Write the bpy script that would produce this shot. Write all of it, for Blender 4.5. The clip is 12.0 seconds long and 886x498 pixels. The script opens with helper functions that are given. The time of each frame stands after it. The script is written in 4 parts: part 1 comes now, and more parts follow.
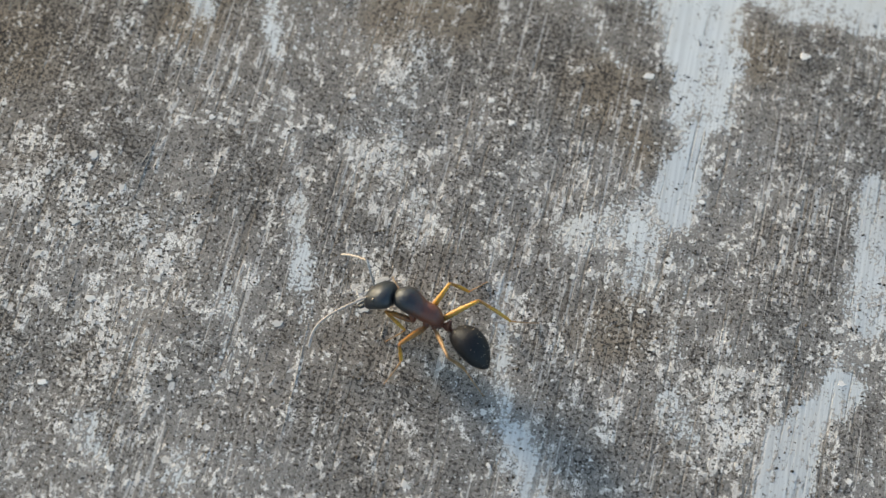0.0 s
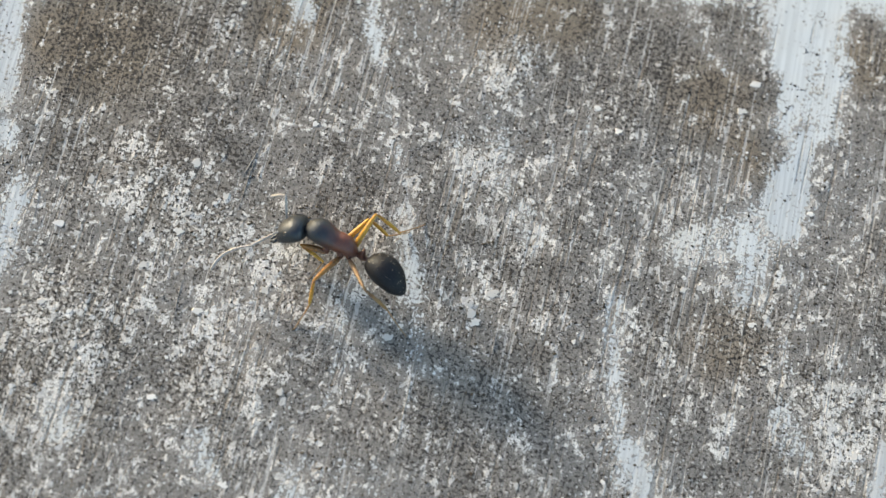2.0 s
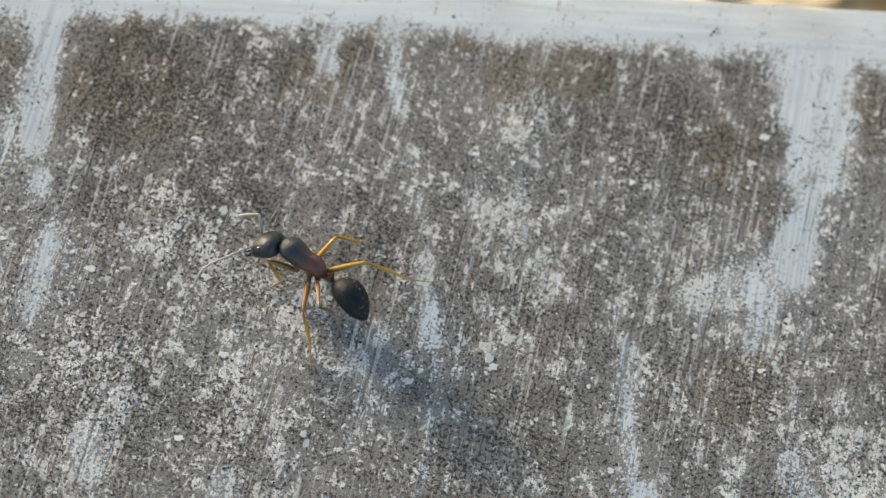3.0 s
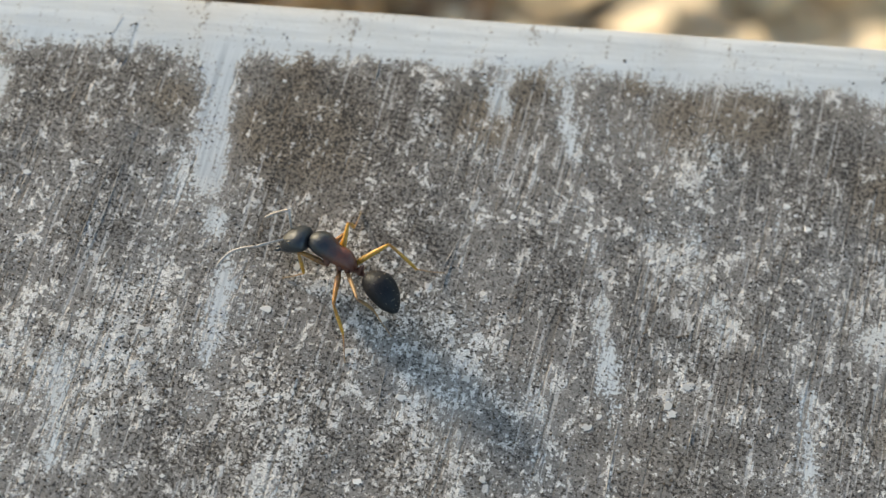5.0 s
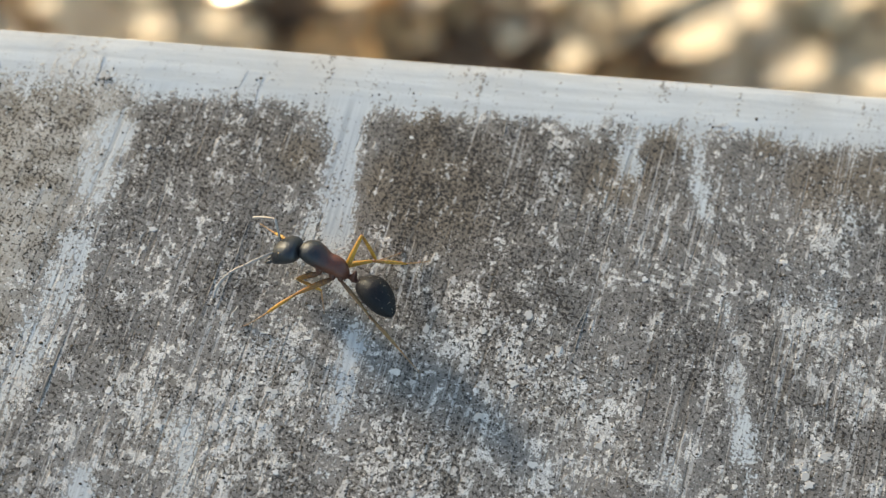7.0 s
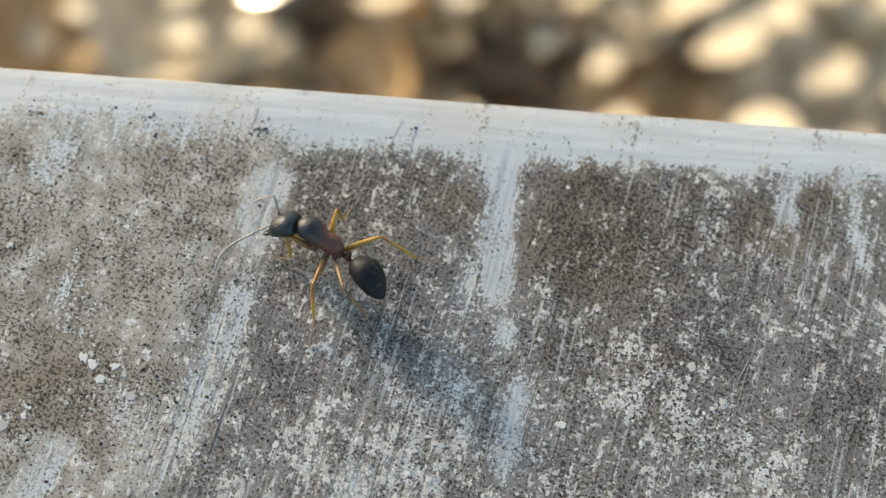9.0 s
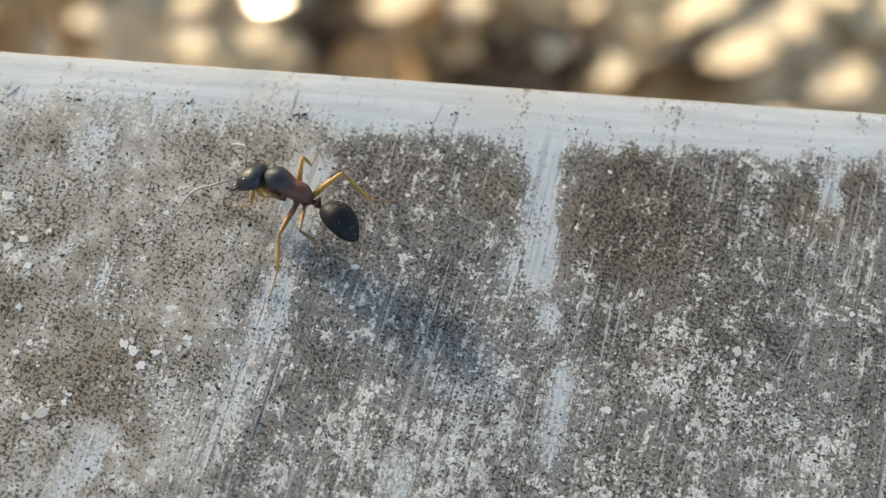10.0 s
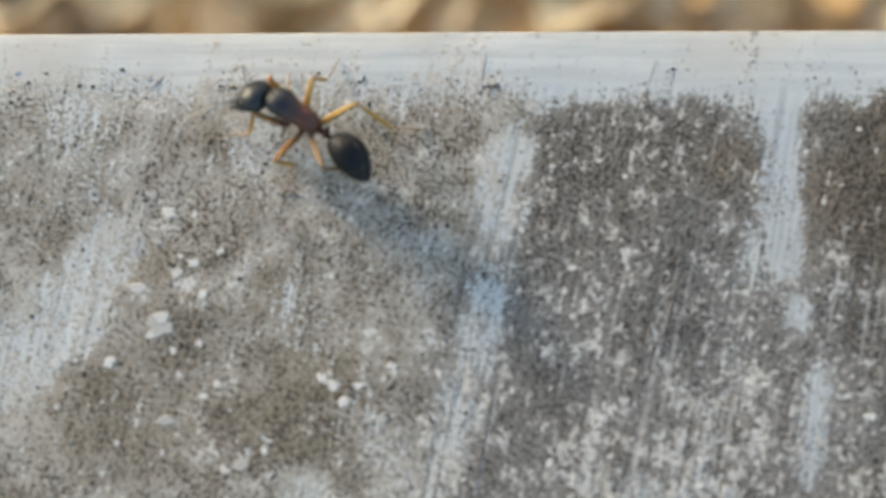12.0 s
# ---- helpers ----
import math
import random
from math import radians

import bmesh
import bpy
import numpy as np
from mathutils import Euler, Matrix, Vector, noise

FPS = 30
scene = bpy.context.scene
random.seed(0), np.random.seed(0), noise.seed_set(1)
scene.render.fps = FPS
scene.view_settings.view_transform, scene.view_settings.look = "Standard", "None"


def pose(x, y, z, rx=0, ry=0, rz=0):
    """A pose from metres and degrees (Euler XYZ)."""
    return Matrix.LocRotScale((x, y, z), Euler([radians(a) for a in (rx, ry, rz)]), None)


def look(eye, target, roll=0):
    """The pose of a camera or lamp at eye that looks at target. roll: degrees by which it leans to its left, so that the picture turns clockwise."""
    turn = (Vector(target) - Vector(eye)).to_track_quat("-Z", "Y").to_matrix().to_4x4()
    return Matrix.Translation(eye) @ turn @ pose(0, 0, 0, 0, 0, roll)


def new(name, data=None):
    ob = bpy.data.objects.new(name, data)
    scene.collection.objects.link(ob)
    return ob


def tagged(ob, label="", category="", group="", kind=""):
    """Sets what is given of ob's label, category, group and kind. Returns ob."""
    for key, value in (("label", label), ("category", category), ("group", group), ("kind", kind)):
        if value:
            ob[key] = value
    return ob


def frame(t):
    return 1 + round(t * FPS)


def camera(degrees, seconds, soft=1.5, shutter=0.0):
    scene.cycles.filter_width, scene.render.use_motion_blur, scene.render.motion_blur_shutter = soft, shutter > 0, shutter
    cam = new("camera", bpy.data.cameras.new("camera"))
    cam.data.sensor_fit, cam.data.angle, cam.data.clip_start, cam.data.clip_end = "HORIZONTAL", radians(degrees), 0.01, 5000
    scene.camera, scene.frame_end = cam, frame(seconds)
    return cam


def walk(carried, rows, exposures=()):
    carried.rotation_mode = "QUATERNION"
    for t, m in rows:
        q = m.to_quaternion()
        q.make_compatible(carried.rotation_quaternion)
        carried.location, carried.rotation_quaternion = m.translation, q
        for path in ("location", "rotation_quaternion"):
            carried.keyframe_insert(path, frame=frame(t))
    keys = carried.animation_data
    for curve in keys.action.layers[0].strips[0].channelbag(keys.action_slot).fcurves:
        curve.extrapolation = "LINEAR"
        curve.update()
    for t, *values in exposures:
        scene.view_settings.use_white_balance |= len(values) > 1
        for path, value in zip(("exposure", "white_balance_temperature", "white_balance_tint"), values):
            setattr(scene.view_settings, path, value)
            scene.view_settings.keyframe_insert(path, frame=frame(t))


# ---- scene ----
MM = 0.001

# ---- camera and its walk: seconds, place in millimetres, yaw, pitch, roll in degrees ----
cam = camera(32, 12.0, soft=1.3, shutter=0.1)
cam.data.dof.use_dof = True
cam.data.dof.focus_distance = 0.0729
cam.data.dof.aperture_fstop = 34.0
PATH = [
    (0.0, 2.87, -29.14, 70.01, -4.65, -71.28, 6.71),
    (0.5, -1.86, -27.65, 70.65, -11.24, -71.99, 12.83),
    (1.0, -3.20, -27.03, 69.43, -10.90, -72.80, 12.45),
    (1.5, -3.21, -29.14, 69.66, -9.07, -72.59, 11.08),
    (2.0, -4.33, -25.66, 69.90, -10.79, -73.35, 12.90),
    (2.5, -5.35, -24.18, 70.16, -11.46, -72.73, 13.70),
    (3.0, -5.38, -25.74, 72.25, -9.79, -72.14, 12.25),
    (3.2, -6.45, -25.86, 72.44, -9.34, -72.08, 11.92),
    (4.8, -10.97, -26.14, 71.66, -5.12, -70.96, 8.54),
    (5.0, -12.76, -26.13, 71.13, -6.07, -70.49, 9.52),
    (5.5, -14.56, -25.27, 71.16, -3.73, -70.54, 7.54),
    (6.0, -14.73, -24.64, 71.07, -2.91, -70.39, 6.88),
    (6.5, -15.74, -24.78, 70.54, -2.19, -70.33, 6.35),
    (6.7, -16.47, -24.25, 70.63, -2.00, -70.50, 6.28),
    (8.3, -21.47, -22.02, 70.71, -0.25, -70.54, 4.46),
    (8.5, -22.92, -21.69, 70.85, -0.88, -70.50, 5.08),
    (9.0, -25.15, -21.35, 71.26, -1.44, -70.68, 5.60),
    (9.5, -26.42, -22.21, 70.51, -1.50, -70.27, 5.54),
    (10.0, -26.99, -22.57, 70.15, -1.10, -70.18, 5.06),
    (10.5, -27.54, -20.64, 69.65, -0.07, -70.50, 3.96),
    (11.0, -30.55, -19.04, 69.41, -1.01, -70.99, 4.90),
    (11.5, -32.67, -17.47, 68.58, -1.09, -71.68, 4.60),
    (11.7, -32.81, -16.56, 68.30, -0.14, -72.54, 3.40),
    (11.8, -33.13, -14.33, 67.63, 2.17, -74.62, 0.50),
    (11.9, -33.71, -10.41, 66.45, 6.24, -78.31, -4.63),
    (12.0, -34.60, -4.40, 64.64, 12.48, -83.95, -12.49),
]
walk(cam, [(t, pose(x * MM, y * MM, z * MM, 0, 0, yaw) @ pose(0, 0, 0, 90 + pitch) @ pose(0, 0, 0, 0, 0, roll))
           for t, x, y, z, yaw, pitch, roll in PATH],
     exposures=[(t, stops, 8600, 11.3) for t, stops in ((0.0, 0.66), (1.0, 0.70), (1.5, 0.96), (2.0, 0.91), (2.5, 0.61), (5.0, 0.58), (9.0, 0.56), (10.5, 0.53), (11.5, 0.47), (12.0, 0.54))])

# ---- daylight: a low, hazy sun behind the ledge and a clear sky ----
SUN_FROM = Vector((-6.1, 5.7, 1.68)).normalized()
world = bpy.data.worlds.new("world")
scene.world = world
world.use_nodes = True
wn = world.node_tree.nodes
sky = wn.new("ShaderNodeTexSky")
sky.sky_type, sky.sun_disc = "NISHITA", False
sky.sun_elevation = math.asin(SUN_FROM.z)
sky.sun_rotation = math.atan2(SUN_FROM.x, SUN_FROM.y)
sky.air_density, sky.dust_density, sky.ozone_density = 1.0, 1.0, 2.5
wn["Background"].inputs["Strength"].default_value = 0.3
world.node_tree.links.new(sky.outputs[0], wn["Background"].inputs["Color"])
sun_data = bpy.data.lights.new("sun", "SUN")
sun_data.energy, sun_data.angle, sun_data.color = 3.3, radians(7.5), (1.0, 0.885, 0.72)
sun = new("sun", sun_data)
sun.matrix_world = look(SUN_FROM * 5, (0, 0, 0))


# ---- helpers for meshes; sizes in millimetres ----
def mesh_of(name, bm, material, smooth=True):
    bmesh.ops.recalc_face_normals(bm, faces=bm.faces)
    me = bpy.data.meshes.new(name)
    bm.to_mesh(me)
    bm.free()
    me.transform(Matrix.Scale(MM, 4))
    if smooth:
        me.shade_smooth()
    me.materials.append(material)
    return me


def part(name, bm, material, parent=None, label=""):
    ob = new(name, mesh_of(name, bm, material))
    ob.parent = parent
    return tagged(ob, label)


def tube(bm, points, radii, sides=10):
    """A closed tapering tube along points."""
    pts = [Vector(p) for p in points]
    rings = []
    for i, p in enumerate(pts):
        way = (pts[min(i + 1, len(pts) - 1)] - pts[max(i - 1, 0)]).normalized()
        side = way.cross(Vector((0, 0, 1)))
        side = side.normalized() if side.length > 1e-3 else Vector((0, 1, 0))
        up = side.cross(way)
        rings.append([bm.verts.new(p + radii[i] * (math.cos(a) * side + math.sin(a) * up))
                      for a in (2 * math.pi * k / sides for k in range(sides))])
    for a, b in zip(rings, rings[1:]):
        for k in range(sides):
            bm.faces.new((a[k], a[(k + 1) % sides], b[(k + 1) % sides], b[k]))
    bm.faces.new(rings[0])
    bm.faces.new(rings[-1])
    return bm


def body(bm, rows, sides=24, power=2.0):
    """A solid along x: rows of x, centre y, centre z, half width, half height."""
    rings = []
    for x, y, z, w, h in rows:
        ring = []
        for k in range(sides):
            a = 2 * math.pi * k / sides
            c, s = math.cos(a), math.sin(a)
            ring.append(bm.verts.new((x, y + w * math.copysign(abs(c) ** (2 / power), c), z + h * math.copysign(abs(s) ** (2 / power), s))))
        rings.append(ring)
    for a, b in zip(rings, rings[1:]):
        for k in range(sides):
            bm.faces.new((a[k], a[(k + 1) % sides], b[(k + 1) % sides], b[k]))
    bm.faces.new(rings[0])
    bm.faces.new(rings[-1])
    return bm


def eased(rows, steps):
    """Rows of numbers resampled along a smooth curve through them."""
    a = np.array(rows, float)
    n = len(a)
    out = []
    for u in np.linspace(0, n - 1, steps):
        i = min(int(u), n - 2)
        f = u - i
        p0, p1, p2, p3 = a[max(i - 1, 0)], a[i], a[i + 1], a[min(i + 2, n - 1)]
        out.append(0.5 * (2 * p1 + (p2 - p0) * f + (2 * p0 - 5 * p1 + 4 * p2 - p3) * f * f + (3 * p1 - p0 - 3 * p2 + p3) * f ** 3))
    out = np.array(out)
    out[:, -2:] = np.maximum(out[:, -2:], 0.004)
    return out.tolist()


# ---- materials ----
def material(name):
    m = bpy.data.materials.new(name)
    m.use_nodes = True
    nt = m.node_tree
    return m, nt, nt.nodes["Principled BSDF"]


def node(nt, kind, inputs=(), **props):
    n = nt.nodes.new("ShaderNode" + kind)
    for key, value in props.items():
        if key == "operation":
            n.operation = value
        elif key == "data_type":
            n.data_type = value
        elif key == "attribute_name":
            n.attribute_name = value
        elif key == "feature":
            n.feature = value
        elif key == "blend_type":
            n.blend_type = value
    for key, value in dict(inputs).items():
        if hasattr(value, "is_linked"):
            nt.links.new(value, n.inputs[key])
        else:
            n.inputs[key].default_value = value
    return n


def num(nt, operation, a, b=0.0, clamp=False):
    n = node(nt, "Math", {0: a, 1: b}, operation=operation)
    n.use_clamp = clamp
    return n.outputs[0]


def ramp(nt, value, low, high):
    """0 below low, 1 above high, smooth between."""
    n = node(nt, "MapRange", {"Value": value, "From Min": low, "From Max": high})
    n.interpolation_type = "SMOOTHSTEP"
    return n.outputs[0]


def mix(nt, factor, a, b):
    n = nt.nodes.new("ShaderNodeMix")
    n.data_type = "RGBA"
    for k, v in ((0, factor), (6, a), (7, b)):
        if hasattr(v, "is_linked"):
            nt.links.new(v, n.inputs[k])
        else:
            n.inputs[k].default_value = (*v, 1.0) if isinstance(v, tuple) else v
    return n.outputs[2]


def spots(nt, vector, scale, detail=2.0, rough=0.55, distortion=0.0):
    n = node(nt, "TexNoise", {"Vector": vector, "Scale": scale, "Detail": detail, "Roughness": rough, "Distortion": distortion})
    return n.outputs[0]


def millimetres(nt, sx=1.0, sy=1.0, sz=1.0, turn=0.0):
    tc = nt.nodes.new("ShaderNodeTexCoord")
    mp = node(nt, "Mapping", {"Vector": tc.outputs["Object"], "Scale": (1000 * sx, 1000 * sy, 1000 * sz), "Rotation": (0, 0, turn)})
    return mp.outputs[0]


def brushed(nt, turn, sx, sy):
    """Millimetres turned so that the brushing runs along y, then stretched."""
    first = millimetres(nt, turn=turn)
    return node(nt, "Mapping", {"Vector": first, "Scale": (sx, sy, 1.0)}).outputs[0]


def ledge_material():
    m, nt, bsdf = material("weathered_paint")
    at = millimetres(nt)
    fine = spots(nt, at, 13.0, 2.0, 0.6)
    grain = spots(nt, at, 6.0, 2.5, 0.6)
    speck = spots(nt, at, 2.9, 3.5, 0.66)
    patch = spots(nt, at, 0.75, 4.0, 0.6)
    cloud = spots(nt, at, 0.13, 3.0, 0.55)
    mottle = spots(nt, at, 0.3, 3.0, 0.6, 0.4)
    streak = spots(nt, brushed(nt, radians(10), 3.2, 0.2), 1.0, 3.0, 0.6)
    hair = spots(nt, brushed(nt, radians(10), 6.5, 0.16), 1.0, 2.5, 0.55)
    line = spots(nt, brushed(nt, radians(12), 4.5, 0.07), 1.0, 2.0, 0.5)
    along = spots(nt, brushed(nt, 0.0, 0.12, 2.2), 1.0, 3.0, 0.6)
    cover = node(nt, "Attribute", attribute_name="cover").outputs["Fac"]
    brown = node(nt, "Attribute", attribute_name="brown").outputs["Fac"]
    chalk = node(nt, "Attribute", attribute_name="chalk").outputs["Fac"]
    thin = node(nt, "Attribute", attribute_name="thin").outputs["Fac"]

    def off(value, gain):
        return num(nt, "MULTIPLY", num(nt, "SUBTRACT", value, 0.5), gain)

    def add(*values):
        out = values[0]
        for v in values[1:]:
            out = num(nt, "ADD", out, v)
        return out

    # the rim is brushed lengthwise, the flat across
    at_rim = ramp(nt, node(nt, "SeparateXYZ", {0: at}).outputs[1], 8.6, 9.6)
    brush = add(num(nt, "MULTIPLY", along, at_rim), num(nt, "MULTIPLY", hair, num(nt, "SUBTRACT", 1.0, at_rim)))
    # sound paint, pale blue-grey, with faint brush marks
    paint = mix(nt, ramp(nt, brush, 0.36, 0.64), (0.50, 0.521, 0.517), (0.585, 0.608, 0.602))
    paint = mix(nt, ramp(nt, cloud, 0.45, 0.7), paint, (0.50, 0.50, 0.475))
    # the blue sky's reflection on the wiped strips, painted into their colour
    bare = node(nt, "Attribute", attribute_name="bare").outputs["Fac"]
    paint = mix(nt, num(nt, "MULTIPLY", bare, 0.75), paint, mix(nt, ramp(nt, hair, 0.36, 0.62), (0.26, 0.295, 0.325), (0.42, 0.458, 0.48)))
    # a thin film of dirt, grey brown, paler where it lies thin
    tone = add(num(nt, "MULTIPLY", patch, 0.22), num(nt, "MULTIPLY", speck, 0.28), num(nt, "MULTIPLY", grain, 0.25), num(nt, "MULTIPLY", fine, 0.25), off(mottle, 0.2))
    film = mix(nt, ramp(nt, tone, 0.38, 0.62), (0.067, 0.060, 0.054), (0.248, 0.228, 0.207))
    film = mix(nt, num(nt, "MULTIPLY", brown, 0.8), film, mix(nt, ramp(nt, tone, 0.38, 0.62), (0.085, 0.060, 0.036), (0.20, 0.145, 0.09)))
    film = mix(nt, num(nt, "MULTIPLY", num(nt, "MAXIMUM", chalk, 0.0), 0.5), film, (0.30, 0.265, 0.225))
    film = mix(nt, thin, film, mix(nt, ramp(nt, add(num(nt, "MULTIPLY", patch, 0.5), num(nt, "MULTIPLY", cloud, 0.3), num(nt, "MULTIPLY", fine, 0.2), off(mottle, 0.25)), 0.40, 0.60), (0.225, 0.188, 0.142), (0.43, 0.395, 0.345)))
    film = mix(nt, num(nt, "MULTIPLY", num(nt, "MULTIPLY", brown, thin), 0.55), film, (0.17, 0.125, 0.072))
    film_amount = add(cover, off(mottle, 0.7), off(patch, 1.0), off(streak, 0.9), off(speck, 0.9), off(grain, 1.3))
    film_mask = ramp(nt, film_amount, 0.22, 0.50)
    colour = mix(nt, num(nt, "MULTIPLY", film_mask, 0.92), paint, film)
    # islands of pale paint where the film has come off, ragged at the edge
    island = spots(nt, at, 0.75, 6.0, 0.72)
    worn = add(num(nt, "MULTIPLY", island, 0.6), num(nt, "MULTIPLY", speck, 0.4), num(nt, "MULTIPLY", chalk, 0.062), off(streak, 0.2), off(mottle, 0.16), num(nt, "MULTIPLY", brown, -0.03), num(nt, "MULTIPLY", thin, -0.01))
    worn_mask = num(nt, "MULTIPLY", ramp(nt, worn, 0.548, 0.582), ramp(nt, cover, 0.05, 0.5))
    colour = mix(nt, num(nt, "MULTIPLY", worn_mask, 0.88), colour, mix(nt, ramp(nt, fine, 0.35, 0.65), (0.46, 0.445, 0.415), (0.84, 0.82, 0.78)))
    # chips: pale crumbs of old paint, each half a millimetre or so, that gather in clusters
    chip = spots(nt, brushed(nt, radians(11), 2.0, 1.15), 1.0, 3.0, 0.62, 0.5)
    chip_amount = add(chip, num(nt, "MULTIPLY", chalk, 0.1), off(patch, 0.22), off(cloud, 0.22), num(nt, "MULTIPLY", thin, -0.05), num(nt, "MULTIPLY", brown, -0.055))
    chip_mask = num(nt, "MULTIPLY", ramp(nt, chip_amount, 0.604, 0.642), ramp(nt, cover, 0.1, 0.5))
    colour = mix(nt, num(nt, "MULTIPLY", chip_mask, 0.8), colour, mix(nt, ramp(nt, fine, 0.35, 0.65), (0.40, 0.385, 0.36), (0.62, 0.60, 0.57)))
    # small pale grit
    grit = spots(nt, node(nt, "Mapping", {"Vector": at, "Location": (31.0, 17.0, 0.0)}).outputs[0], 6.0, 2.5, 0.65)
    grit_mask = num(nt, "MULTIPLY", ramp(nt, add(grit, num(nt, "MULTIPLY", chalk, 0.05), off(patch, 0.2), num(nt, "MULTIPLY", brown, -0.06)), 0.59, 0.67), ramp(nt, cover, 0.1, 0.5))
    colour = mix(nt, num(nt, "MULTIPLY", grit_mask, 0.58), colour, mix(nt, chalk, (0.54, 0.52, 0.49), (0.80, 0.775, 0.735)))
    # fine scratches along the brushing
    scratch = num(nt, "MULTIPLY", num(nt, "MAXIMUM", ramp(nt, add(hair, off(patch, 0.4)), 0.63, 0.70), ramp(nt, add(line, off(cloud, 0.5)), 0.64, 0.67)), ramp(nt, cover, 0.05, 0.4))
    scratch = num(nt, "MULTIPLY", scratch, num(nt, "SUBTRACT", 1.0, num(nt, "MULTIPLY", thin, 0.7)))
    colour = mix(nt, num(nt, "MULTIPLY", scratch, 0.5), colour, (0.49, 0.485, 0.47))
    # grooves that the brush left, in a dark tone
    groove = spots(nt, brushed(nt, radians(13), 3.4, 0.11), 1.0, 2.5, 0.55)
    groove_mask = num(nt, "MULTIPLY", num(nt, "MULTIPLY", ramp(nt, add(groove, off(cloud, 0.35), off(speck, 0.25)), 0.60, 0.66), num(nt, "MULTIPLY", ramp(nt, cover, -0.25, 0.3), num(nt, "SUBTRACT", 1.0, ramp(nt, node(nt, "SeparateXYZ", {0: at}).outputs[1], 6.8, 8.4)))), num(nt, "SUBTRACT", 1.0, num(nt, "MULTIPLY", thin, 0.7)))
    colour = mix(nt, num(nt, "MULTIPLY", groove_mask, 0.5), colour, (0.075, 0.066, 0.056))
    # dark mould: small specks that gather in patches, wider than long where the dirt is thin
    clump = spots(nt, brushed(nt, radians(24), 5.4, 5.8), 1.0, 2.5, 0.62)
    gather = add(num(nt, "MULTIPLY", num(nt, "SUBTRACT", cover, 0.9), 0.14), off(patch, 0.14), off(island, -0.25), off(chip, -0.2), off(mottle, -0.16), num(nt, "MULTIPLY", off(mottle, -0.08), thin), num(nt, "MULTIPLY", num(nt, "MAXIMUM", chalk, 0.0), 0.02), off(hair, -0.15), num(nt, "MULTIPLY", brown, 0.02), num(nt, "MULTIPLY", thin, 0.022))
    dark = add(clump, off(fine, 0.3), gather)
    seen = ramp(nt, cover, 0.08, 0.4)
    dark_mask = num(nt, "MULTIPLY", ramp(nt, dark, 0.55, 0.605), seen)
    dirt = mix(nt, thin, (0.026, 0.022, 0.019), (0.055, 0.044, 0.034))
    colour = mix(nt, num(nt, "MULTIPLY", dark_mask, 0.85), colour, dirt)
    # blackest grains
    grains = spots(nt, node(nt, "Mapping", {"Vector": at, "Location": (7.0, 53.0, 0.0)}).outputs[0], 6.5, 2.0, 0.6)
    black_mask = num(nt, "MULTIPLY", ramp(nt, add(grains, num(nt, "MULTIPLY", gather, 0.8)), 0.63, 0.665), seen)
    colour = mix(nt, num(nt, "MULTIPLY", black_mask, 0.9), colour, (0.014, 0.013, 0.013))
    nt.links.new(colour, bsdf.inputs["Base Color"])
    nt.links.new(add(0.55, num(nt, "MULTIPLY", film_mask, 0.3)), bsdf.inputs["Roughness"])
    bsdf.inputs["Specular IOR Level"].default_value = 0.35
    height = add(num(nt, "MULTIPLY", dark_mask, 0.5), num(nt, "MULTIPLY", num(nt, "MULTIPLY", grain, film_mask), 0.4), num(nt, "MULTIPLY", worn_mask, 0.3), num(nt, "MULTIPLY", chip_mask, 0.5),
                 num(nt, "MULTIPLY", scratch, -0.3), num(nt, "MULTIPLY", groove_mask, -0.5), num(nt, "MULTIPLY", num(nt, "MULTIPLY", add(along, num(nt, "MULTIPLY", speck, 0.7)), at_rim), 0.55))
    bump = node(nt, "Bump", {"Height": height, "Strength": 0.8, "Distance": 0.00006})
    nt.links.new(bump.outputs[0], bsdf.inputs["Normal"])
    return m


def crumb_material(name, low, high, rough):
    m, nt, bsdf = material(name)
    isl = nt.nodes.new("ShaderNodeNewGeometry").outputs["Random Per Island"]
    fine = spots(nt, millimetres(nt), 9.0, 2.0)
    c = mix(nt, isl, low, high)
    c = mix(nt, num(nt, "MULTIPLY", ramp(nt, fine, 0.35, 0.65), 0.3), c, low)
    nt.links.new(c, bsdf.inputs["Base Color"])
    bsdf.inputs["Roughness"].default_value = rough
    bsdf.inputs["Specular IOR Level"].default_value = 0.2
    return m


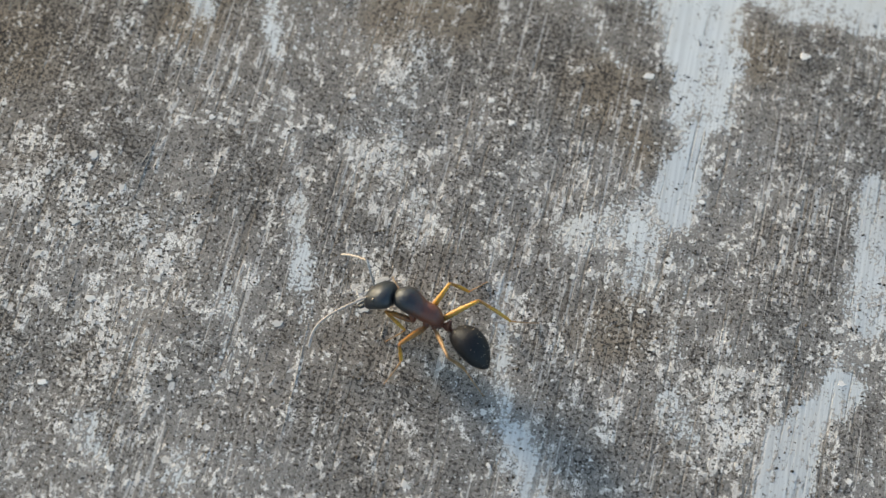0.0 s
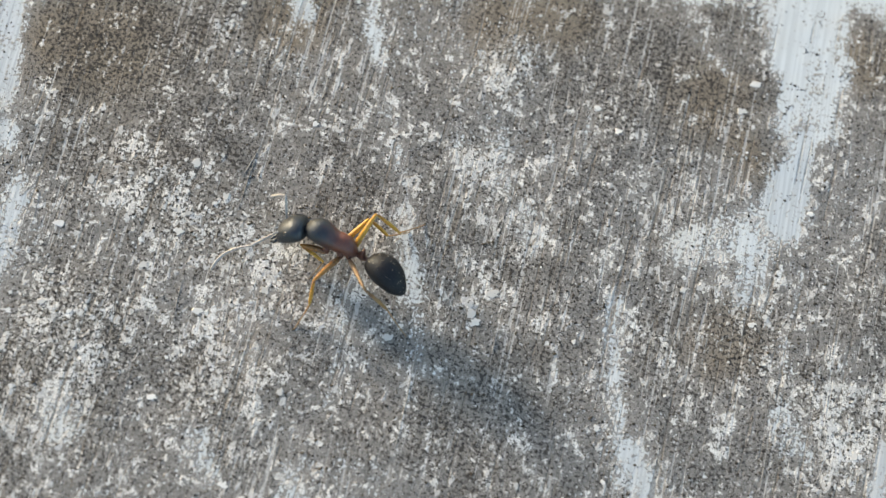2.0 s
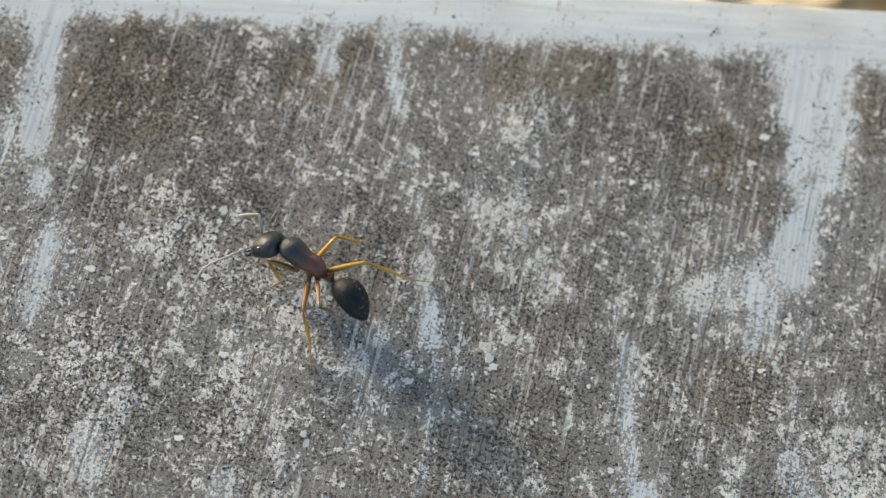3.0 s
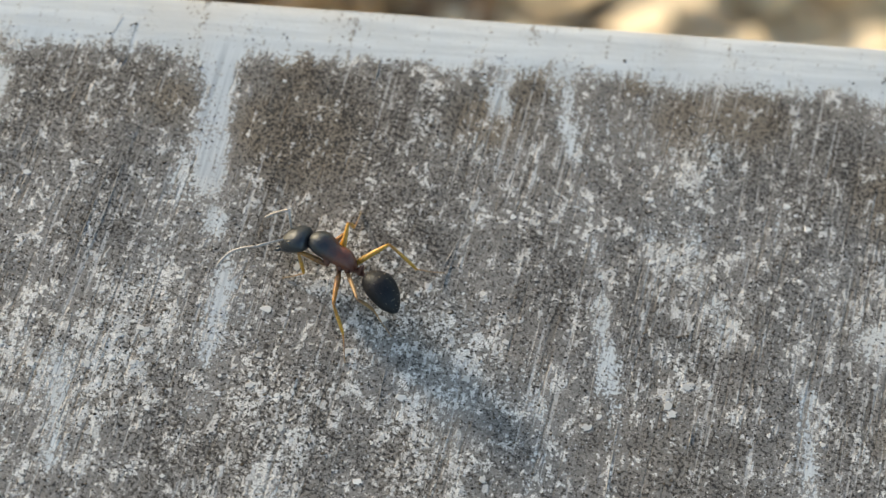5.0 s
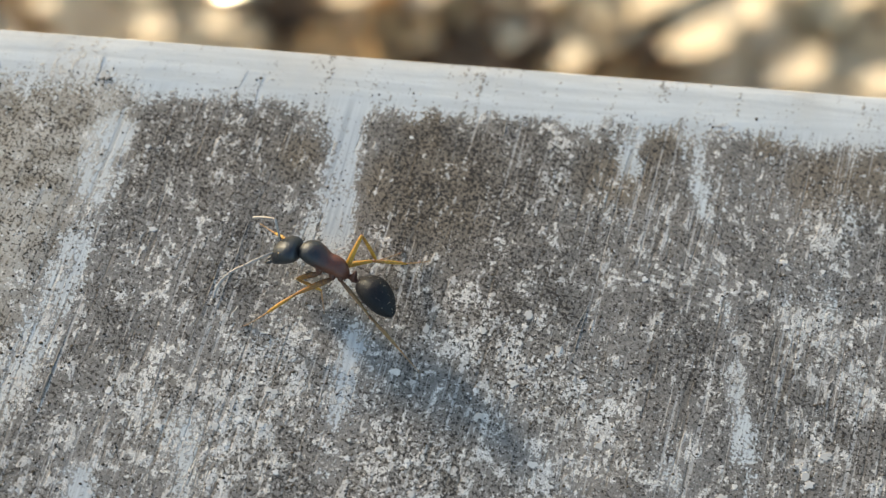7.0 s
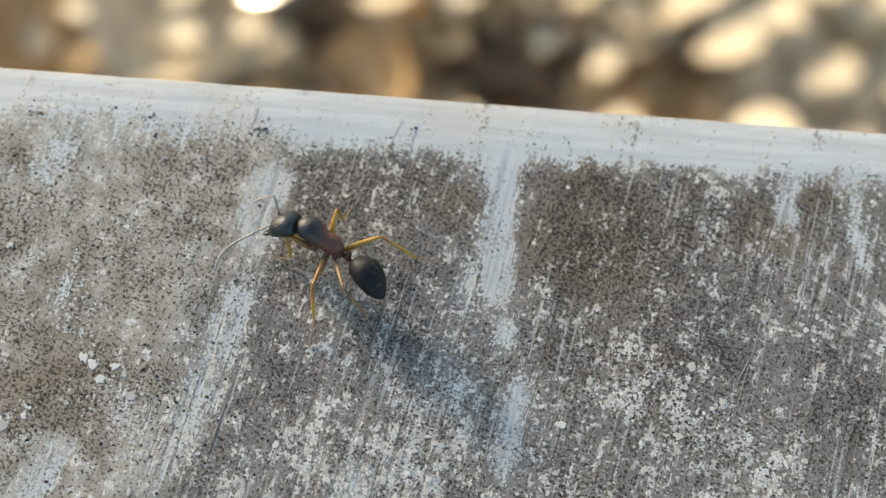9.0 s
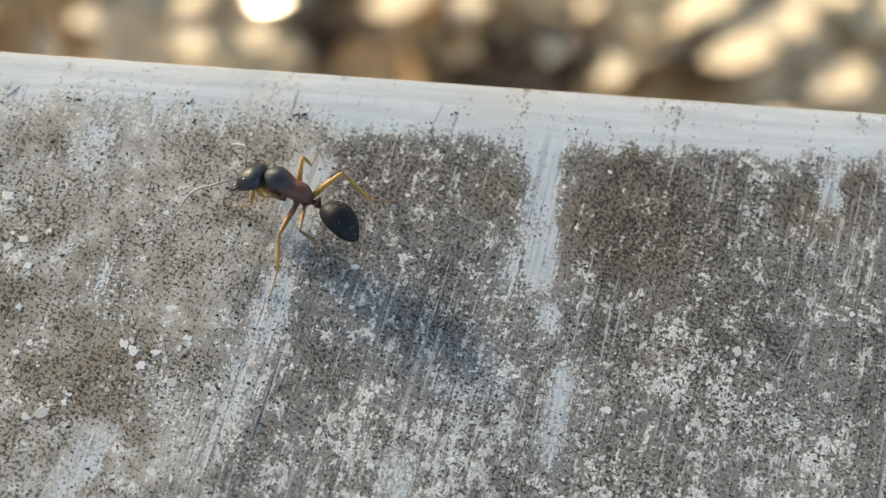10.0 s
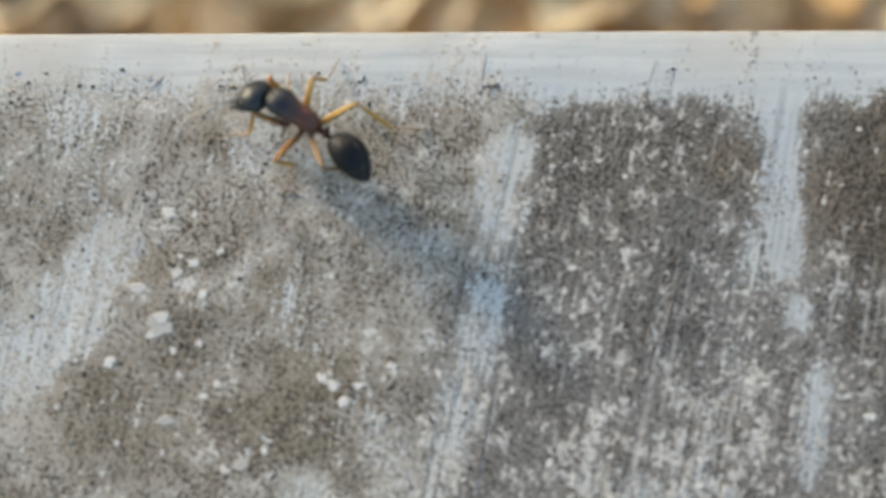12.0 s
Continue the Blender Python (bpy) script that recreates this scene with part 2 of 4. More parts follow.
def chitin_material(name, front, rear, x0, x1, rough, fine=14.0, subsurface=0.0, coat=0.0, shine=0.5, down=0.0, gloss=(1.0, 1.0, 1.0)):
    """Cuticle that runs from one colour to another along the part's x, in millimetres."""
    m, nt, bsdf = material(name)
    at = millimetres(nt)
    sep = node(nt, "SeparateXYZ", {0: at})
    tint = num(nt, "ADD", sep.outputs[0], num(nt, "MULTIPLY", num(nt, "SUBTRACT", spots(nt, at, 2.5, 3.0), 0.5), 1.1))
    c = mix(nt, ramp(nt, tint, x0, x1), rear, front)
    g = spots(nt, at, fine, 3.0, 0.6)
    c = mix(nt, num(nt, "MULTIPLY", ramp(nt, g, 0.4, 0.7), 0.35), c, tuple(min(1, v * 2.2) for v in front))
    nt.links.new(c, bsdf.inputs["Base Color"])
    nt.links.new(num(nt, "ADD", rough - 0.1, num(nt, "MULTIPLY", g, 0.25)), bsdf.inputs["Roughness"])
    if subsurface:
        bsdf.inputs["Subsurface Weight"].default_value = subsurface
        bsdf.inputs["Subsurface Radius"].default_value = (1.0, 0.5, 0.15)
        bsdf.inputs["Subsurface Scale"].default_value = 0.00015
    bsdf.inputs["Coat Weight"].default_value = coat
    bsdf.inputs["Specular IOR Level"].default_value = shine
    bsdf.inputs["Specular Tint"].default_value = (*gloss, 1.0)
    bsdf.inputs["Sheen Weight"].default_value = down
    bsdf.inputs["Sheen Roughness"].default_value = 0.4
    bsdf.inputs["Sheen Tint"].default_value = (0.95, 0.97, 1.0, 1.0)
    bump = node(nt, "Bump", {"Height": g, "Strength": 0.7, "Distance": 0.000035})
    nt.links.new(bump.outputs[0], bsdf.inputs["Normal"])
    return m


def soil_material():
    m, nt, bsdf = material("soil")
    at = millimetres(nt)
    a, b = spots(nt, at, 0.05, 5.0, 0.65), spots(nt, at, 0.4, 3.0)
    c = mix(nt, ramp(nt, a, 0.35, 0.65), (0.27, 0.185, 0.105), (0.52, 0.38, 0.225))
    c = mix(nt, num(nt, "MULTIPLY", ramp(nt, b, 0.5, 0.75), 0.4), c, (0.28, 0.21, 0.13))
    nt.links.new(c, bsdf.inputs["Base Color"])
    bsdf.inputs["Roughness"].default_value = 0.9
    bump = node(nt, "Bump", {"Height": num(nt, "ADD", a, b), "Strength": 0.8, "Distance": 0.004})
    nt.links.new(bump.outputs[0], bsdf.inputs["Normal"])
    return m


def litter_material(name, low, high, rough, glow=0.35, coat=0.0):
    """Dry leaves, which let some of the sun through."""
    m, nt, bsdf = material(name)
    isl = nt.nodes.new("ShaderNodeNewGeometry").outputs["Random Per Island"]
    vein = spots(nt, millimetres(nt), 0.35, 4.0)
    c = mix(nt, isl, low, high)
    c = mix(nt, num(nt, "MULTIPLY", ramp(nt, vein, 0.4, 0.7), 0.25), c, tuple(v * 0.6 for v in low))
    nt.links.new(c, bsdf.inputs["Base Color"])
    bsdf.inputs["Roughness"].default_value = rough
    bsdf.inputs["Specular IOR Level"].default_value = 0.25
    bsdf.inputs["Coat Weight"].default_value = coat
    bump = node(nt, "Bump", {"Height": vein, "Strength": 0.5, "Distance": 0.001})
    nt.links.new(bump.outputs[0], bsdf.inputs["Normal"])
    thin = node(nt, "BsdfTranslucent", {"Color": c})
    both = node(nt, "MixShader", {0: glow, 1: bsdf.outputs[0], 2: thin.outputs[0]})
    nt.links.new(both.outputs[0], nt.nodes["Material Output"].inputs["Surface"])
    return m


def glossy_material(name, rough, coat):
    m, nt, bsdf = material(name)
    vein = spots(nt, millimetres(nt), 0.5, 3.0)
    nt.links.new(mix(nt, ramp(nt, vein, 0.35, 0.65), (0.54, 0.46, 0.34), (0.76, 0.70, 0.57)), bsdf.inputs["Base Color"])
    bsdf.inputs["Roughness"].default_value = rough
    bsdf.inputs["Coat Weight"].default_value = coat
    bsdf.inputs["Coat Roughness"].default_value = 0.12
    return m


LEDGE = ledge_material()
MOULD = crumb_material("mould", (0.016, 0.014, 0.013), (0.10, 0.08, 0.058), 0.95)
SLIVER = crumb_material("sliver", (0.17, 0.162, 0.15), (0.36, 0.35, 0.33), 0.85)
FLAKE = crumb_material("flake", (0.42, 0.405, 0.38), (0.72, 0.70, 0.665), 0.85)
WALL = soil_material()
HEAD = chitin_material("head_cuticle", (0.010, 0.010, 0.0105), (0.011, 0.0105, 0.0105), 2.6, 3.6, 0.43, 11.0, shine=0.7, down=0.02, gloss=(0.66, 0.82, 1.0))
THORAX = chitin_material("thorax_cuticle", (0.012, 0.011, 0.0105), (0.14, 0.036, 0.012), 1.0, 2.2, 0.43, 11.0, shine=0.7, down=0.02, gloss=(0.66, 0.82, 1.0))
GASTER = chitin_material("gaster_cuticle", (0.013, 0.012, 0.0125), (0.013, 0.012, 0.0125), -2.0, 0.0, 0.42, 11.0, shine=0.2, gloss=(0.6, 0.8, 1.0))
AMBER = chitin_material("amber_cuticle", (0.40, 0.215, 0.030), (0.20, 0.078, 0.016), 0.0, 1.3, 0.40, 10.0, subsurface=0.35, coat=0.1)
TARSUS = chitin_material("tarsus_cuticle", (0.20, 0.13, 0.075), (0.30, 0.15, 0.05), 0.1, 0.8, 0.5, 10.0, subsurface=0.2)
# darker amber with the body's shade in the colour; front femora are brown anyway
FEMUR = chitin_material("brown_amber_cuticle", (0.26, 0.11, 0.018), (0.10, 0.04, 0.014), 0.4, 1.4, 0.42, 10.0, subsurface=0.2, coat=0.1)
SHADED_AMBER = chitin_material("shaded_amber_cuticle", (0.22, 0.13, 0.06), (0.10, 0.045, 0.022), 0.2, 1.2, 0.45, 10.0, subsurface=0.3)
COXA = chitin_material("coxa_cuticle", (0.085, 0.024, 0.011), (0.075, 0.022, 0.012), 0.0, 2.0, 0.45, 10.0, subsurface=0.1)
FEELER = chitin_material("antenna_cuticle", (0.28, 0.275, 0.27), (0.20, 0.19, 0.18), 0.0, 1.6, 0.40, 11.0, coat=0.2)
EYE = chitin_material("eye_lens", (0.010, 0.010, 0.011), (0.010, 0.010, 0.011), 0, 1, 0.16, 30.0, coat=0.7)

# ---- the ledge: a painted plank with a rounded far edge ----
EDGE_Y, ROUND = 11.6, 0.07
RIM_Y = EDGE_Y - 0.68 * ROUND


def wobble(x, y, scale, seed):
    return noise.noise(Vector((x * scale, y * scale, seed)))


# wiped and worn strips of clean paint: start, end, half width, strength, share of painted-in sky blue
RIDGE_STRIPS = [
    (-21.7, 9.0, -21.7, 5.3, 0.81, 1, 1), (-21.8, 5.3, -21.7, 2.6, 0.77, 0.95, 1), (-21.6, 2.3, -21.6, 1.0, 0.55, 0.7, 0.8), (-21.4, -0.2, -21.4, -1.2, 0.43, 0.85, 0.6),
    (-20.4, -3.2, -20.7, -7.0, 0.69, 0.8, 1), (-19.4, -5.3, -18.8, -5.8, 0.58, 0.45, 0.6), (-23.1, 2.9, -22.8, 1.7, 0.38, 0.5, 0.6), (-20.6, -3.3, -20.8, -7.2, 0.70, 0.66, 0.25),
    (-27.7, -7.9, -27.7, -12.5, 0.62, 0.7, 0.4), (-23.1, 2.6, -23.3, 0.5, 0.39, 0.55, 0.5), (-29.7, -6.8, -30.0, -7.9, 0.42, 0.6, 0.1), (-24.0, -1.0, -24.1, -2.5, 0.43, 0.3, 0.3),
    (-21.1, -9.2, -21.4, -10.0, 0.47, 0.45, 0.2), (-28.1, -7.3, -28.3, -9.2, 0.47, 0.6, 0.4),
]
DIAGONAL_STRIPS = [
    (-33.2, 6.3, -33.7, 3.4, 1.10, 0.95, 0.15), (-33.8, 3.1, -34.3, 0.8, 0.92, 0.48, 0.3), (-34.3, 0.5, -34.6, -2.1, 0.97, 0.72, 0.55), (-34.7, -2.4, -35.9, -6.0, 1.00, 0.72, 0.5),
    (-36.1, -6.0, -37.0, -9.0, 0.83, 0.62, 0.4), (-32.3, -10.5, -32.5, -12.9, 0.67, 0.95, 0.9), (-41.7, -7.7, -43.0, -9.7, 1.04, 0.75, 0.1), (-44.0, 7.5, -44.3, 6.1, 0.94, 0.5, 0.1),
    (-49.9, 2.6, -52.1, -0.5, 1.5, 0.7, 0.25), (-52.1, -0.5, -54.4, -2.9, 1.9, 0.68, 0.15), (-51.4, 7.7, -51.8, 5.0, 1.45, 0.4, 0.1), (-47.7, 5.5, -46.3, 5.7, 0.63, 0.45, 0.1),
    (-44.6, -6.2, -43.5, -5.7, 0.52, 0.4, 0), (-39.8, -4.9, -38.2, -6.4, 1.05, 0.35, 0), (-42.1, -0.4, -41.0, -1.4, 1.32, 0.4, 0),
]
MIDDLE_STRIPS = [
    (-4.5, 9.1, -3.9, 4.4, 0.49, 0.75, 0.3), (-3.9, 4.4, -3.1, 0.3, 0.34, 0.45, 0.3), (-3.0, 0.3, -2.2, -3.1, 0.39, 0.66, 0.3), (-2.3, -3.1, -1.8, -7.5, 0.52, 0.78, 0.4),
    (-1.5, -8.3, -1.4, -10.7, 0.32, 0.6, 0.3), (6.6, 2.4, 6.5, 0.6, 0.39, 0.6, 0.5), (3.6, -2.7, 3.6, -4.9, 0.60, 0.6, 0.25), (-7.7, 8.3, -7.7, 6.9, 0.63, 0.85, 0.2),
    (-5.3, -8.3, -5.1, -9.6, 0.53, 0.5, 0.6), (-9.6, -10.0, -9.3, -11.0, 0.64, 0.4, 0.2), (-5.2, -10.9, -5.3, -12.7, 0.48, 0.5, 0.8), (-11.4, -14.3, -11.5, -15.5, 0.63, 0.5, 0.3),
    (-20.2, -2.6, -20.7, -7.2, 0.80, 0.4, 0.2), (-23.4, 7.8, -22.7, 6.9, 0.56, 0.3, 0.2), (-7.8, 7.9, -7.6, 6.8, 0.68, 0.9, 0.3), (-17.9, -13.0, -17.2, -14.4, 0.85, 0.66, 0),
]
BROAD_STRIPS = [
    (17.6, 10.0, 17.7, 5.6, 2.16, 1, 0.05), (17.7, 5.6, 17.4, 2.5, 1.71, 0.95, 0.1), (17.0, 2.1, 16.8, -0.3, 0.70, 0.95, 0.3), (16.6, -0.3, 15.9, -3.0, 1.04, 0.95, 0.7),
    (14.2, -3.4, 11.1, -4.7, 1.13, 0.62, 0), (15.0, -4.2, 14.0, -7.3, 0.79, 0.6, 0.6), (16.4, -5.6, 17.0, -7.9, 0.56, 0.4, 0.3), (12.3, 6.5, 13.6, 4.1, 0.38, 0.7, 0.2),
    (7.5, -4.9, 7.4, -6.9, 0.31, 0.5, 0.4), (7.7, -7.0, 7.6, -9.7, 0.47, 0.92, 0.7), (7.6, -9.7, 7.9, -14.0, 0.57, 0.75, 0.6), (15.8, -9.3, 15.9, -11.2, 0.59, 0.5, 0.6),
    (16.1, -12.5, 16.5, -14.1, 0.69, 0.6, 0.7), (0.1, 0.1, 0.0, -1.7, 0.5, 0.45, 0.1), (2.2, 0.2, 2.1, -1.8, 0.55, 0.5, 0),
]
FAR_STRIPS = [
    (26.0, -2.2, 25.0, -8.0, 1.27, 0.85, 0.6), (24.6, -8.0, 23.7, -11.4, 0.92, 0.6, 0.6), (23.7, -11.7, 21.5, -13.9, 1.07, 0.9, 0.8), (21.3, -14.4, 20.3, -16.9, 1.37, 0.95, 0.9),
    (8.2, -14.4, 9.3, -17.3, 0.83, 0.85, 0.7), (15.8, -12.2, 16.1, -13.8, 0.69, 0.6, 0.6), (18.7, -9.4, 18.4, -10.5, 0.59, 0.3, 0), (22.4, 8.4, 26.8, 7.9, 1.17, 0.9, 0.1),
    (-11.4, -14.4, -10.9, -15.9, 0.71, 0.55, 0.5), (-7.4, -15.8, -7.1, -16.8, 0.51, 0.5, 0.6),
]
STRIPS = RIDGE_STRIPS + DIAGONAL_STRIPS + MIDDLE_STRIPS + BROAD_STRIPS + FAR_STRIPS
# rusty brown: x, y, radius
BROWN = [(5.4, 7.0, 2.4), (12.6, 3.1, 3.2), (14.5, 0.2, 1.8), (20.5, 5.4, 1.9), (-0.7, 8.4, 1.1), (-17.3, 4.1, 4.5), (-50.1, -4.3, 3.8), (-46.8, -2.0, 1.8), (-41.4, -3.6, 3.2), (-48.6, 1.6, 1.9),
         (-43.1, 0.4, 1.8), (-43.6, -5.4, 2.2), (-45.9, 6.9, 1.4), (-19.4, 4.8, 1.6), (-5.8, 8.3, 1.6), (-18.0, 8.2, 1.6), (2.3, 6.4, 2.4), (-24.0, 5.6, 1.6), (13.0, -9.0, 2.6), (-8.0, 6.0, 2.5)]
# where the grime lies thickest: x, y, radius
GRIME = [(-19.2, 4.0, 2.2), (-26.9, 7.9, 2.6), (-25.4, 3.8, 2.4), (-26.4, 6.0, 3.8), (-27.6, 2.8, 2.6), (-46.9, 3.8, 2.4), (-12.7, 4.9, 4.3), (-15.8, 1.7, 4.0), (-16.5, 5.4, 4.8), (4.7, -7.0, 3.2), (12.9, -10.6, 3.2),
         (-48.1, 4.5, 1.8), (-29.3, 7.4, 2.4), (-15.0, -2.5, 4.0), (-26.0, -1.0, 3.5), (1.0, -13.0, 4.0), (10.5, 5.0, 4.0), (-45.5, -6.0, 4.0)]
# chalky, fleck-covered ground: x, y, radius
CHALK = [(1.2, -0.9, 2.4), (3.4, -4.3, 1.9), (2.5, 4.8, 1.8), (6.9, 1.9, 1.2), (-17.5, -13.6, 2.6), (-16.9, -9.2, 3.2), (1.6, -7.2, 1.8), (-14.3, 3.5, 1.0), (-10.8, 7.7, 1.2), (-10.5, -11.5, 3.0),
         (-18.6, -10.8, 3.2), (-9.0, 4.3, 1.4), (-24.2, -5.6, 4.0), (-29.8, -7.2, 2.4), (-15.4, -2.0, 3.0), (-12.5, -4.3, 3.2), (-26.5, -9.0, 3.2), (-40.3, -3.3, 2.0), (-47.0, -0.1, 1.8), (2.0, 4.0, 2.6),
         (14.0, -8.0, 3.0), (18.0, -13.0, 4.0), (-9.0, -6.0, 3.0)]


def stains(x, y):
    """How much grime, brown and chalk lies at a place on the ledge."""
    wx = x + 0.4 * wobble(x, y * 0.5, 0.55, 3.1) + 0.4 * wobble(x, y * 0.6, 2.1, 7.7)
    wy = y + 0.6 * wobble(x, y, 0.5, 9.4)
    clean = blue = 0.0
    for x0, y0, x1, y1, w, s, b in STRIPS:
        if abs(wx - (x0 + x1) / 2) > 9 or abs(wy - (y0 + y1) / 2) > 12:
            continue
        dx, dy = x1 - x0, y1 - y0
        f = min(1.0, max(0.0, ((wx - x0) * dx + (wy - y0) * dy) / (dx * dx + dy * dy)))
        d = math.hypot(wx - x0 - f * dx, wy - y0 - f * dy)
        c = 0.86 * s * min(1.0, max(0.0, (w + 0.42 - d) / 0.84))
        clean, blue = max(clean, c), max(blue, b * c)
    middle = max(0.0, 1.0 - math.hypot((x + 12.0) / 10.0, (y + 1.0) / 12.0))
    cover = 0.82 + 0.12 * middle + 0.28 * wobble(x, y, 0.13, 1.7) + 0.18 * wobble(x, y, 0.4, 5.2)
    left = min(1.0, max(0.0, (-32.6 + 0.28 * (y - 5.0) - x + 1.2 * wobble(x, y, 0.25, 6.6)) / 2.6))
    cover -= 0.04 * left
    # the dirt thins out unevenly towards the rim
    border = 9.05 + 0.5 * wobble(x, 0.0, 0.35, 2.2) + 0.4 * wobble(x, y * 0.8, 1.1, 8.8) + 0.25 * wobble(x, y * 1.5, 2.2, 4.4)
    rim = min(1.0, max(0.0, (border + 0.3 + 1.3 * left - y) / (1.6 + 2.1 * left)))
    cover += 0.2 * min(1.0, sum(max(0.0, 1.0 - math.hypot(wx - a, wy - b) / (1.25 * r)) for a, b, r in GRIME))
    cover = max(0.0, min(1.35, cover)) * rim * (1.0 - clean)
    top = min(1.0, max(0.0, (y - 1.0) / 6.0)) * (1.0 - left)
    # low paints in the ant's cast shadow together with brown dirt
    low = max(0.0, 1.0 - math.hypot((x - 1.0) / 6.0, (y + 11.0) / 5.0))
    brown = 0.22 * top + 0.12 * middle + 0.3 * low + sum(max(0.0, 1.0 - math.hypot(wx - a, wy - b) / r) for a, b, r in BROWN)
    chalk = 0.15 * min(1.0, max(0.0, (-3.0 - y) / 6.0)) * min(1.0, max(0.0, (-4.0 - x) / 5.0)) + sum(max(0.0, 1.0 - math.hypot(wx - a, wy - b) / r) for a, b, r in CHALK)
    return cover, min(1.0, 1.3 * brown), (min(0.68, 0.9 * chalk) - 0.14 * left) * rim * (1.0 - clean), left, blue * rim


def build_ledge():
    xs = np.concatenate([np.linspace(-400, -70, 12)[:-1], np.arange(-70, 40, 0.25), np.linspace(40, 400, 12)])
    flat = np.concatenate([np.linspace(-120, -24, 6)[:-1], np.arange(-24, RIM_Y, 0.25)])
    # the paint crowns gently towards the rim
    crown = [-0.010 * max(0.0, y - 8.6) ** 2 - 0.035 * max(0.0, y - 10.5) ** 2 for y in flat]
    section = list(zip(flat, crown))
    section += [(RIM_Y + ROUND * math.sin(a), crown[-1] - 0.01 + ROUND * (math.cos(a) - 1)) for a in np.linspace(0, math.pi / 2, 8)]
    section += [(RIM_Y + ROUND, -12.0), (RIM_Y + ROUND, -26.0), (RIM_Y + ROUND - 1.5, -28.0), (-118.0, -28.0), (-120.0, -26.0)]
    n, k = len(xs), len(section)
    verts, tags = [], []
    for x in xs:
        for y, z in section:
            lift = 0.05 * wobble(x, y, 0.2, 4.0) + 0.012 * wobble(x, y, 1.2, 6.0) if z > -3 else 0.0
            verts.append((x * MM, (y + (0.06 * wobble(x, z, 0.15, 2.0) if z < -0.3 else 0)) * MM, (z + lift) * MM))
            tags.append(stains(x, y) if z > -3 and -26 < y and -72 < x < 42 else (0.6 if z > -1 else 0.15, 0.0, 0.0, 0.0, 0.0))
    faces = [(i * k + j, i * k + (j + 1) % k, (i + 1) * k + (j + 1) % k, (i + 1) * k + j) for i in range(n - 1) for j in range(k)]
    faces += [tuple(range(k)), tuple((n - 1) * k + j for j in reversed(range(k)))]
    me = bpy.data.meshes.new("ledge")
    me.from_pydata(verts, [], faces)
    for c, name in enumerate(("cover", "brown", "chalk", "thin", "bare")):
        me.attributes.new(name, "FLOAT", "POINT").data.foreach_set("value", [t[c] for t in tags])
    me.shade_smooth()
    me.materials.append(LEDGE)
    bm = bmesh.new()
    bm.from_mesh(me)
    bmesh.ops.recalc_face_normals(bm, faces=bm.faces)
    bm.to_mesh(me)
    bm.free()
    ob = new("ledge", me)
    return tagged(ob, "weathered pale grey painted ledge with a rounded rim, speckled with dark mould", "ledge", kind="structure")


ledge = build_ledge()


def scatter(name, count, seed, build, accept, material_used, label, category, extra=()):
    rng = random.Random(seed)
    verts, faces = [], []
    while count:
        x, y = rng.uniform(-62, 32), rng.uniform(-19.5, 10.2)
        if y < -11.5 and x < -38:
            continue
        c = stains(x, y)
        count -= 1
        if rng.random() > accept(x, y, c):
            continue
        build(rng, x, y, verts, faces)
    for row in extra:
        if len(row) == 4:
            for _ in range(row[2]):
                build(rng, rng.gauss(row[0], row[3] / 2), rng.gauss(row[1], row[3] / 2), verts, faces)
        else:
            build(rng, row[0], row[1], verts, faces, row[2] if len(row) == 3 else row)
    me = bpy.data.meshes.new(name)
    me.from_pydata([(a * MM, b * MM, c * MM) for a, b, c in verts], [], faces)
    me.materials.append(material_used)
    return tagged(new(name, me), label, category, kind="stuff")


def crumb(rng, x, y, verts, faces):
    r = rng.choice((0.03, 0.035, 0.045, 0.05, 0.06, 0.075)) * rng.uniform(0.8, 1.2) * (1.0 + 0.12 * min(1.0, max(0.0, (-30.0 - x) / 5.0)))
    a, e = rng.uniform(0, 6.283), rng.uniform(0.6, 1.5)
    b = len(verts)
    z = 0.05 * wobble(x, y, 0.2, 4.0)
    for k in range(5):
        q = a + k * 1.2566 + rng.uniform(-0.3, 0.3)
        verts.append((x + r * e * math.cos(q), y + r * math.sin(q), z - 0.01))
    verts.append((x + rng.uniform(-0.3, 0.3) * r, y + rng.uniform(-0.3, 0.3) * r, z + r * rng.uniform(0.4, 0.8)))
    faces.extend((b + k, b + (k + 1) % 5, b + 5) for k in range(5))


def flake(rng, x, y, verts, faces, size=0.0):
    r = size or 0.06 + 0.16 * rng.random() ** 4
    a, e = rng.uniform(0, 6.283), rng.uniform(0.6, 1.6)
    b = len(verts)
    n = 12
    z = 0.05 * wobble(x, y, 0.2, 4.0)
    for h, s in ((-0.01, 1.1), (0.025, 0.95)):
        for k in range(n):
            q = a + k * 2 * math.pi / n
            w = 0.8 * r * s * (0.95 + 0.85 * noise.noise(Vector((x * 3 + math.cos(q) * 2.6, y * 3 + math.sin(q) * 2.6, 1.0))))
            verts.append((x + w * e * math.cos(q), y + w * math.sin(q), z + h))
    faces.extend((b + k, b + (k + 1) % n, b + n + (k + 1) % n, b + n + k) for k in range(n))
    faces.append(tuple(b + n + k for k in range(n)))


